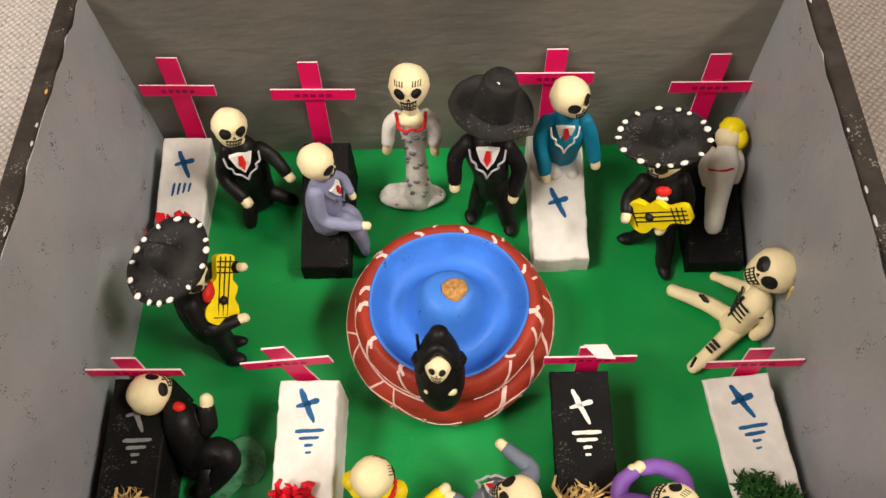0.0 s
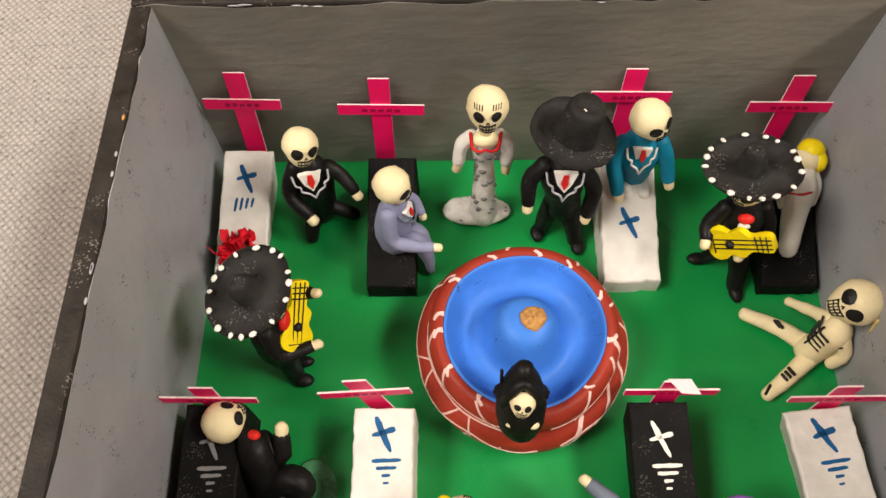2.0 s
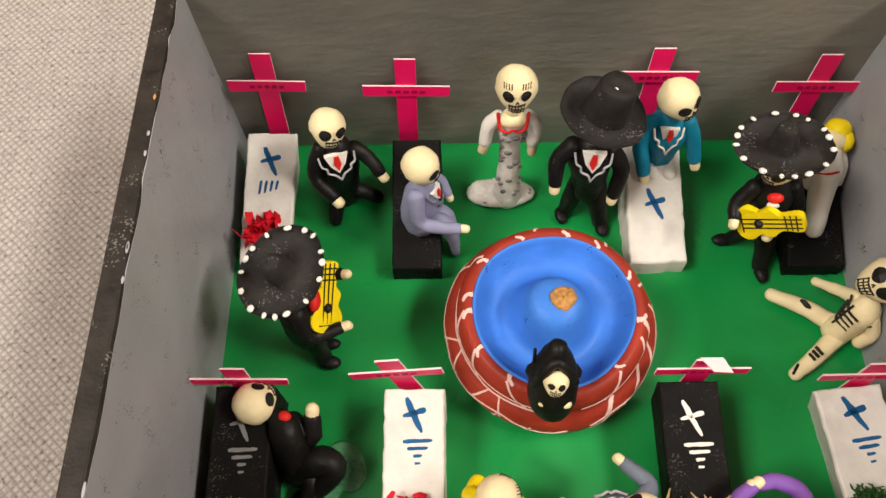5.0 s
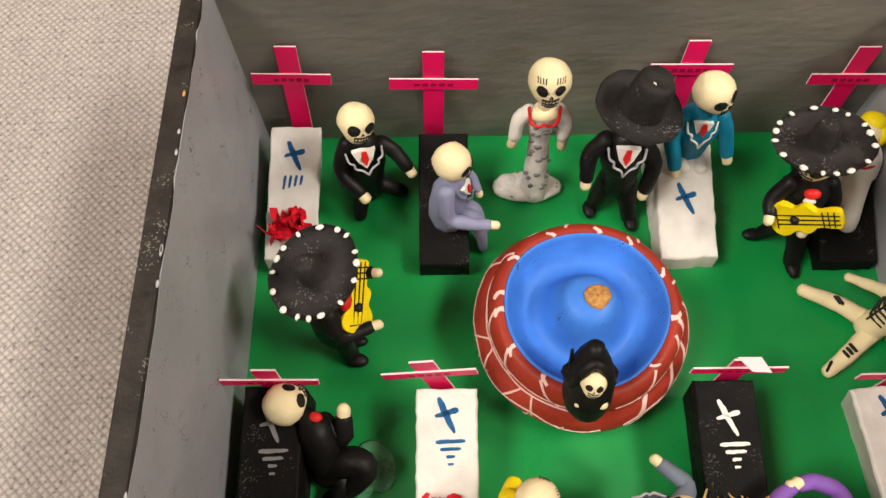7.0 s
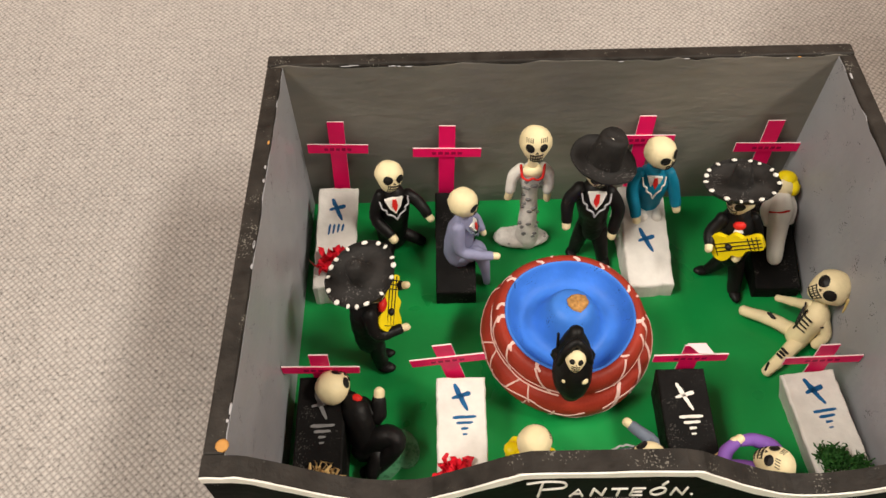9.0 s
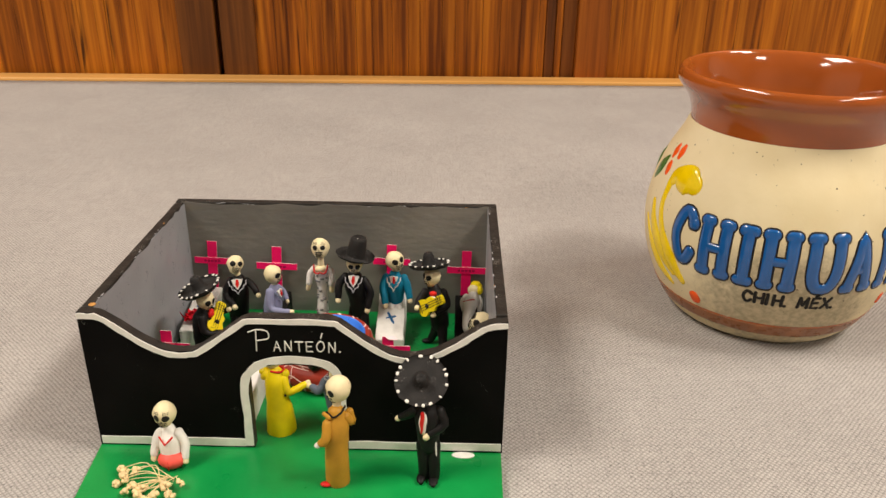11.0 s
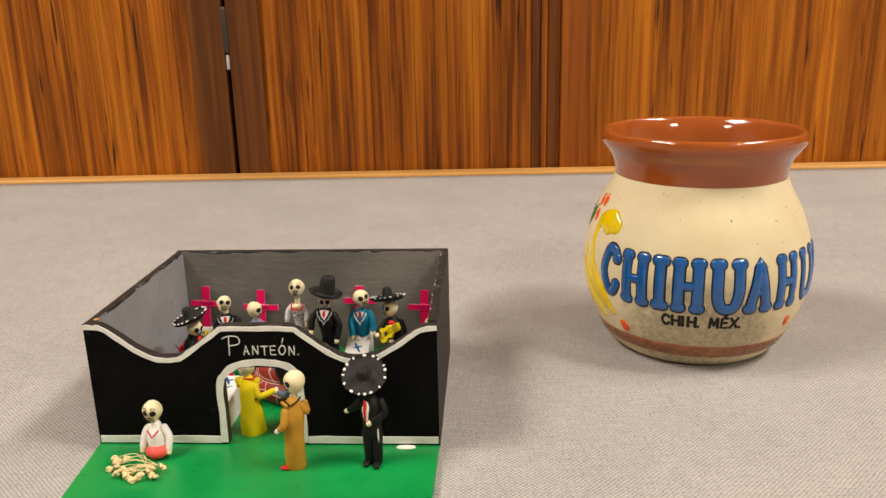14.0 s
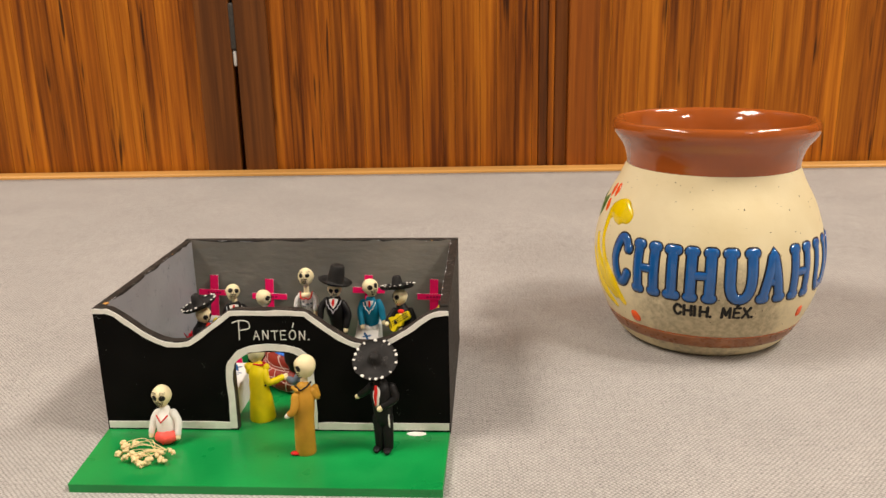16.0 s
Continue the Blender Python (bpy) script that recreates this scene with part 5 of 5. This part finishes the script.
# bare skeleton against the wall
c = Clay()
c.tube([(11.98, 4.87, 0.32), (12.05, 4.85, 0.7), (12.12, 4.92, 1.15), (12.14, 5.05, 1.45)], [0.30, 0.26, 0.30, 0.14], BONE, n=14)
head(c, (12.24, 5.18, 1.90), 0.43, (-0.62, -0.45, 0.60), -32, eye=0.31)
limb(c, [(11.95, 4.98, 0.3), (11.5, 5.28, 0.3), (10.90, 5.62, 0.22)], 0.19, 0.13, BONE)
limb(c, [(11.98, 4.75, 0.3), (11.6, 4.42, 0.26), (11.10, 4.02, 0.16)], 0.20, 0.13, BONE)
limb(c, [(12.05, 5.12, 1.2), (11.9, 5.45, 0.85), (11.66, 5.75, 0.55)], 0.14, 0.09, BONE)
limb(c, [(12.22, 4.78, 1.15), (12.36, 4.6, 0.8), (12.25, 4.55, 0.45)], 0.15, 0.12, BONE)
for s, z in ((0, 1.24), (1, 1.08), (2, 0.92), (3, 0.76)):
    c.tube([(11.86, 5.12 - 0.02 * s, z + 0.13), (11.775, 4.90, z + 0.02), (11.88, 4.66, z + 0.07)], 0.022, INK, n=5)
c.tube([(11.83, 4.92, 1.38), (11.77, 4.88, 0.66)], 0.022, INK, n=5, curve=False)
for p, q in (((11.45, 5.24, 0.5), (11.38, 5.36, 0.5)), ((11.40, 5.26, 0.5), (11.33, 5.38, 0.48)), ((11.55, 4.32, 0.45), (11.46, 4.44, 0.46)), ((11.48, 4.28, 0.44), (11.40, 4.38, 0.45)), ((11.41, 4.24, 0.42), (11.34, 4.34, 0.42)), ((12.15, 4.62, 1.12), (12.28, 4.64, 1.1)), ((11.12, 4.16, 0.30), (11.02, 4.0, 0.28))):
    c.tube([p, q], 0.03, INK, n=5, curve=False)
figurine(c, "bare cream clay skeleton sprawled against the grey wall", (12.0, 4.85, 0)).location.x += 0.10 * CM

# guitar player beside the near wall
c = Clay()
limb(c, [(2.1, 4.75, 1.0), (2.18, 4.72, 0.5), (2.22, 4.7, 0.12)], 0.24, 0.16, BLACK)
limb(c, [(2.2, 4.6, 1.0), (2.26, 4.5, 0.5), (2.3, 4.42, 0.12)], 0.22, 0.16, BLACK)
c.ball((2.38, 4.72, 0.1), (0.24, 0.13, 0.1), BLACK)
c.ball((2.42, 4.34, 0.1), (0.22, 0.14, 0.1), BLACK)
c.tube([(2.1, 4.68, 0.9), (2.08, 4.72, 1.5), (2.15, 4.78, 2.1), (2.2, 4.8, 2.45)], [0.34, 0.36, 0.40, 0.24], BLACK)
c.ball((2.48, 4.72, 2.35), (0.12, 0.2, 0.16), RED)
head(c, (2.28, 4.8, 2.85), 0.34, (0.85, -0.5, -0.1), 0)
brimmed_hat(c, (2.16, 4.80, 3.26), (-0.34, -0.05, 0.94), 0.79, 0.28, 0.56, HAT, 16)
c.ball((2.0, 4.86, 3.66), (0.06, 0.04, 0.04), BONE, n=6)
guitar(c, (2.56, 4.38, 1.75), (2.66, 5.42, 2.4), (0.75, -0.25, 0.6))
limb(c, [(2.2, 4.5, 2.25), (2.35, 4.3, 1.75), (2.82, 4.46, 1.70)], 0.17, 0.12, BLACK, BONE)
limb(c, [(2.25, 5.1, 2.25), (2.55, 5.35, 2.05), (2.86, 5.28, 2.18)], 0.17, 0.11, BLACK, BONE)
figurine(c, "clay skeleton musician in sombrero with yellow guitar by wall", (2.15, 4.7, 0))

# man in black reclining beside a black tomb
c = Clay()
c.tube([(2.05, 2.35, 0.55), (1.98, 2.6, 0.9), (1.88, 2.85, 1.15), (1.78, 3.0, 1.28)], [0.3, 0.34, 0.32, 0.18], BLACK)
c.ball((1.92, 2.98, 1.38), (0.12, 0.09, 0.08), RED)
head(c, (1.42, 3.2, 1.48), 0.375, (0.62, 0.35, 0.70), 20, eye=0.28)
limb(c, [(2.0, 2.95, 1.1), (2.34, 2.72, 1.0), (2.38, 2.98, 1.28)], 0.2, 0.15, BLACK, BONE)
limb(c, [(2.1, 2.3, 0.5), (2.55, 2.35, 0.85), (2.72, 2.2, 0.75), (2.3, 1.9, 0.3), (2.05, 1.8, 0.18)], 0.3, 0.15, BLACK)
limb(c, [(2.0, 2.25, 0.4), (2.3, 2.1, 0.5), (2.2, 1.7, 0.3)], 0.28, 0.15, BLACK)
figurine(c, "clay skeleton man in black reclining against black tomb", (2.1, 2.4, 0))

# hooded figure on the fountain's rim
c = Clay()
c.tube([(6.43, 2.94, 1.30), (6.43, 2.98, 1.5), (6.42, 3.1, 1.8), (6.42, 3.27, 2.2), (6.42, 3.42, 2.55), (6.43, 3.50, 2.80)], [0.26, 0.36, 0.42, 0.40, 0.30, 0.17], BLACK, n=16)
c.ball((6.42, 3.3, 2.2), (0.47, 0.24, 0.24), BLACK)
c.tube([(6.10, 3.12, 2.25), (6.20, 3.16, 2.6), (6.41, 3.26, 2.82), (6.62, 3.16, 2.6), (6.72, 3.12, 2.25)], 0.1, BLACK)
head(c, (6.41, 3.05, 2.48), 0.225, (-0.1, -0.72, 0.68), 0, eye=0.26)
c.ball((6.24, 2.86, 1.98), (0.09, 0.08, 0.08), BONE)
c.ball((6.60, 2.83, 1.96), (0.11, 0.09, 0.09), BONE)
c.tube([(6.1, 3.2, 1.75), (6.08, 3.5, 2.75)], 0.03, BLACK, n=6, curve=False)
figurine(c, "hooded black clay skeleton figure sitting on fountain rim", (6.43, 3.1, 1.5)).location += Vector((0.04, 0.21, -0.06)) * CM

# lady in yellow inside the gateway
c = Clay()
c.tube([(5.64, 1.12, 0.0), (5.63, 1.13, 0.5), (5.58, 1.2, 1.1), (5.52, 1.32, 1.7), (5.5, 1.38, 2.05)], [0.50, 0.47, 0.38, 0.36, 0.24], YELLOW, n=16)
c.tube([(5.5, 1.4, 2.1), (5.49, 1.44, 2.35)], 0.12, BONE)
head(c, (5.47, 1.48, 2.55), 0.34, (0.7, 0.6, 0.0), 0, lashes=True)
c.tube([(5.34, 1.6, 2.12), (5.56, 1.70, 2.08), (5.78, 1.5, 2.1), (5.68, 1.24, 2.14), (5.42, 1.2, 2.2)], 0.04, RED, n=6)
limb(c, [(5.78, 1.3, 1.85), (5.95, 1.1, 1.5), (6.2, 1.25, 1.5), (6.44, 1.44, 1.56)], 0.16, 0.11, YELLOW, BONE)
limb(c, [(5.25, 1.42, 1.95), (5.1, 1.6, 1.75), (5.2, 1.85, 1.65)], 0.17, 0.13, YELLOW)
c.ball((5.10, 1.58, 1.95), (0.18, 0.16, 0.16), YELLOW)
c.ball((5.86, 0.98, 1.42), 0.045, INK, n=6)
c.ball((5.80, 1.42, 1.98), (0.17, 0.17, 0.16), YELLOW)
figurine(c, "clay skeleton lady in yellow dress dancing inside the gateway", (5.6, 1.2, 0))

# man in slate grey dancing with her
c = Clay()
limb(c, [(7.45, 1.15, 0.9), (7.5, 1.1, 0.45), (7.5, 1.1, 0.1)], 0.24, 0.14, SLATE)
limb(c, [(7.65, 1.2, 0.9), (7.72, 1.25, 0.45), (7.72, 1.2, 0.1)], 0.24, 0.14, SLATE)
c.tube([(7.55, 1.18, 0.8), (7.5, 1.25, 1.2), (7.42, 1.35, 1.6), (7.42, 1.4, 1.85)], [0.33, 0.36, 0.38, 0.22], SLATE)
head(c, (7.66, 1.26, 2.12), 0.36, (-0.62, 0.2, 0.75), 0, eye=0.31)
shirt_front(c, (7.22, 1.5, 1.85), (-0.55, 0.3, 0.75), 0.42, 0.4)
limb(c, [(7.75, 1.5, 1.75), (7.92, 1.8, 1.62), (7.55, 2.1, 1.72)], 0.17, 0.12, SLATE, BONE)
limb(c, [(7.15, 1.35, 1.75), (6.95, 1.2, 1.5), (6.70, 1.36, 1.52)], 0.16, 0.12, SLATE, BONE)
figurine(c, "clay skeleton man in slate-grey suit dancing, one arm raised", (7.55, 1.2, 0))

# figure in purple with raised arms
c = Clay()
c.tube([(10.1, 1.05, 0.0), (10.08, 1.06, 0.6), (10.02, 1.12, 1.2), (10.0, 1.18, 1.75)], [0.42, 0.40, 0.36, 0.22], PURPLE, n=14)
head(c, (10.04, 1.12, 2.12), 0.36, (-0.45, 0.35, 0.82), 0, lashes=True, eye=0.27)
limb(c, [(9.72, 1.2, 1.7), (9.34, 1.35, 1.5), (9.36, 1.6, 1.55), (9.55, 1.74, 1.62)], 0.16, 0.12, PURPLE, BONE)
limb(c, [(10.3, 1.35, 1.7), (10.32, 1.7, 1.55), (9.98, 1.86, 1.5), (9.68, 1.80, 1.6)], 0.16, 0.12, PURPLE, BONE)
figurine(c, "clay skeleton figure in purple with raised folded arms", (10.05, 1.1, 0))

# kneeling figure in white and coral before the box
c = Clay()
c.ball((2.66, -0.92, 0.26), (0.46, 0.42, 0.28), CORAL, n=18)
c.tube([(2.66, -1.30, 0.35), (2.66, -1.34, 0.12)], 0.015, RED, n=5, curve=False)
c.tube([(2.62, -0.78, 0.35), (2.58, -0.70, 0.8), (2.56, -0.66, 1.15)], [0.36, 0.36, 0.2], WHITE, n=14)
c.tube([(2.55, -0.66, 1.1), (2.5, -0.62, 1.4)], 0.13, BONE)
head(c, (2.50, -0.64, 1.72), 0.375, (-0.02, -0.98, 0.05), 0, lashes=True, eye=0.30)
c.tube([(2.36, -0.98, 1.08), (2.55, -1.08, 0.84), (2.76, -0.98, 1.06)], 0.032, RED, n=6, curve=False)
limb(c, [(2.3, -0.7, 1.05), (2.16, -0.82, 0.75), (2.12, -0.98, 0.42)], 0.17, 0.12, WHITE, BONE)
limb(c, [(2.86, -0.7, 1.05), (3.06, -0.8, 0.75), (3.1, -1.0, 0.38)], 0.17, 0.12, WHITE, BONE)
figurine(c, "clay skeleton figure in white blouse and coral skirt, kneeling", (2.65, -0.85, 0))

# standing figure in ochre before the gateway
c = Clay()
c.tube([(7.92, -1.5, 0.02), (7.92, -1.5, 0.7), (7.93, -1.46, 1.4), (7.95, -1.40, 2.0), (7.95, -1.36, 2.42)], [0.37, 0.36, 0.35, 0.37, 0.27], OCHRE, n=16)
c.ball((7.6, -1.75, 0.07), (0.18, 0.12, 0.07), RED)
c.tube([(7.95, -1.32, 2.42), (7.96, -1.25, 2.8)], 0.13, BONE)
head(c, (8.02, -1.26, 3.2), 0.39, (-0.78, -0.62, 0.02), 0, eye=0.29)
c.tube([(7.70, -1.56, 2.58), (7.9, -1.66, 2.46), (8.12, -1.58, 2.56), (8.2, -1.3, 2.62)], 0.03, BLACK, n=6)
c.tube([(7.62, -1.56, 2.52), (7.76, -1.62, 2.44)], [0.07, 0.09], OCHRE)
limb(c, [(7.72, -1.6, 2.2), (7.66, -1.8, 1.75), (7.5, -1.78, 1.6)], 0.16, 0.11, OCHRE, WHITE)
limb(c, [(8.2, -1.35, 2.3), (8.36, -1.25, 2.05), (8.3, -1.2, 2.35)], 0.17, 0.13, OCHRE)
figurine(c, "clay skeleton figure in long ochre robe with red shoe", (7.92, -1.5, 0))

# musician in black with the tipped sombrero
c = Clay()
limb(c, [(10.52, -1.1, 1.2), (10.54, -1.2, 0.6), (10.56, -1.26, 0.12)], 0.22, 0.17, BLACK)
limb(c, [(10.82, -1.1, 1.2), (10.84, -1.25, 0.6), (10.86, -1.35, 0.12)], 0.22, 0.17, BLACK)
c.ball((10.46, -1.42, 0.09), (0.15, 0.26, 0.09), BLACK)
c.ball((10.84, -1.52, 0.09), (0.15, 0.26, 0.09), BLACK)
c.tube([(10.90, -1.38, 0.2), (10.92, -1.36, 0.7), (10.90, -1.28, 1.35)], 0.03, WHITE, n=6)
c.tube([(10.68, -1.08, 1.1), (10.66, -1.05, 1.6), (10.64, -1.0, 2.15), (10.6, -0.98, 2.5)], [0.33, 0.35, 0.40, 0.24], BLACK)
c.ball((10.52, -1.36, 2.1), (0.13, 0.07, 0.42), WHITE)
c.tube([(10.50, -1.42, 2.5), (10.49, -1.44, 2.2), (10.47, -1.42, 1.8)], [0.06, 0.06, 0.03], RED)
head(c, (10.53, -0.72, 2.80), 0.34, (-0.05, -0.97, -0.2), 0)
brimmed_hat(c, (10.44, -0.86, 3.26), (-0.02, -0.64, 0.77), 0.80, 0.26, 0.42, HAT, 16, 0.06)
limb(c, [(10.98, -1.0, 2.3), (11.12, -1.15, 1.95), (10.72, -1.36, 1.72)], 0.18, 0.13, BLACK, BONE)
limb(c, [(10.28, -0.95, 2.3), (10.02, -0.8, 2.0), (9.82, -0.72, 1.85)], 0.16, 0.12, BLACK, BONE)
figurine(c, "clay skeleton musician in black suit and tipped sombrero", (10.68, -1.15, 0))

# dried flower heads on stalks before the kneeling figure
rs = random.Random(21)
flowers = holder("dried_flowers", "loose cream dried flower heads on thin stalks", "dried flowers", (2.4, -2.2, 0))
for k in range(22):
    if k < 14:
        x, y = rs.uniform(2.0, 3.3), rs.uniform(-2.75, -1.95)
    else:
        x, y = rs.uniform(1.2, 1.85), rs.uniform(-2.6, -1.4)
    z = rs.uniform(0.08, 0.26)
    q = Clay()
    for s in range(9):
        q.ball((x + rs.uniform(-0.09, 0.09), y + rs.uniform(-0.09, 0.09), max(0.05, z + rs.uniform(-0.07, 0.07))), rs.uniform(0.05, 0.09), PETALS, n=7)
    q.part("flower_head", flowers)
    q = Clay()
    q.tube([(x, y, z), (x + (2.7 - x) * 0.5 + rs.uniform(-0.1, 0.1), y + 0.2, z + 0.06), (2.8 + rs.uniform(-0.3, 0.3), -1.75 + rs.uniform(-0.3, 0.2), 0.12)], 0.016, PETALS, n=5)
    q.part("stalk", flowers)
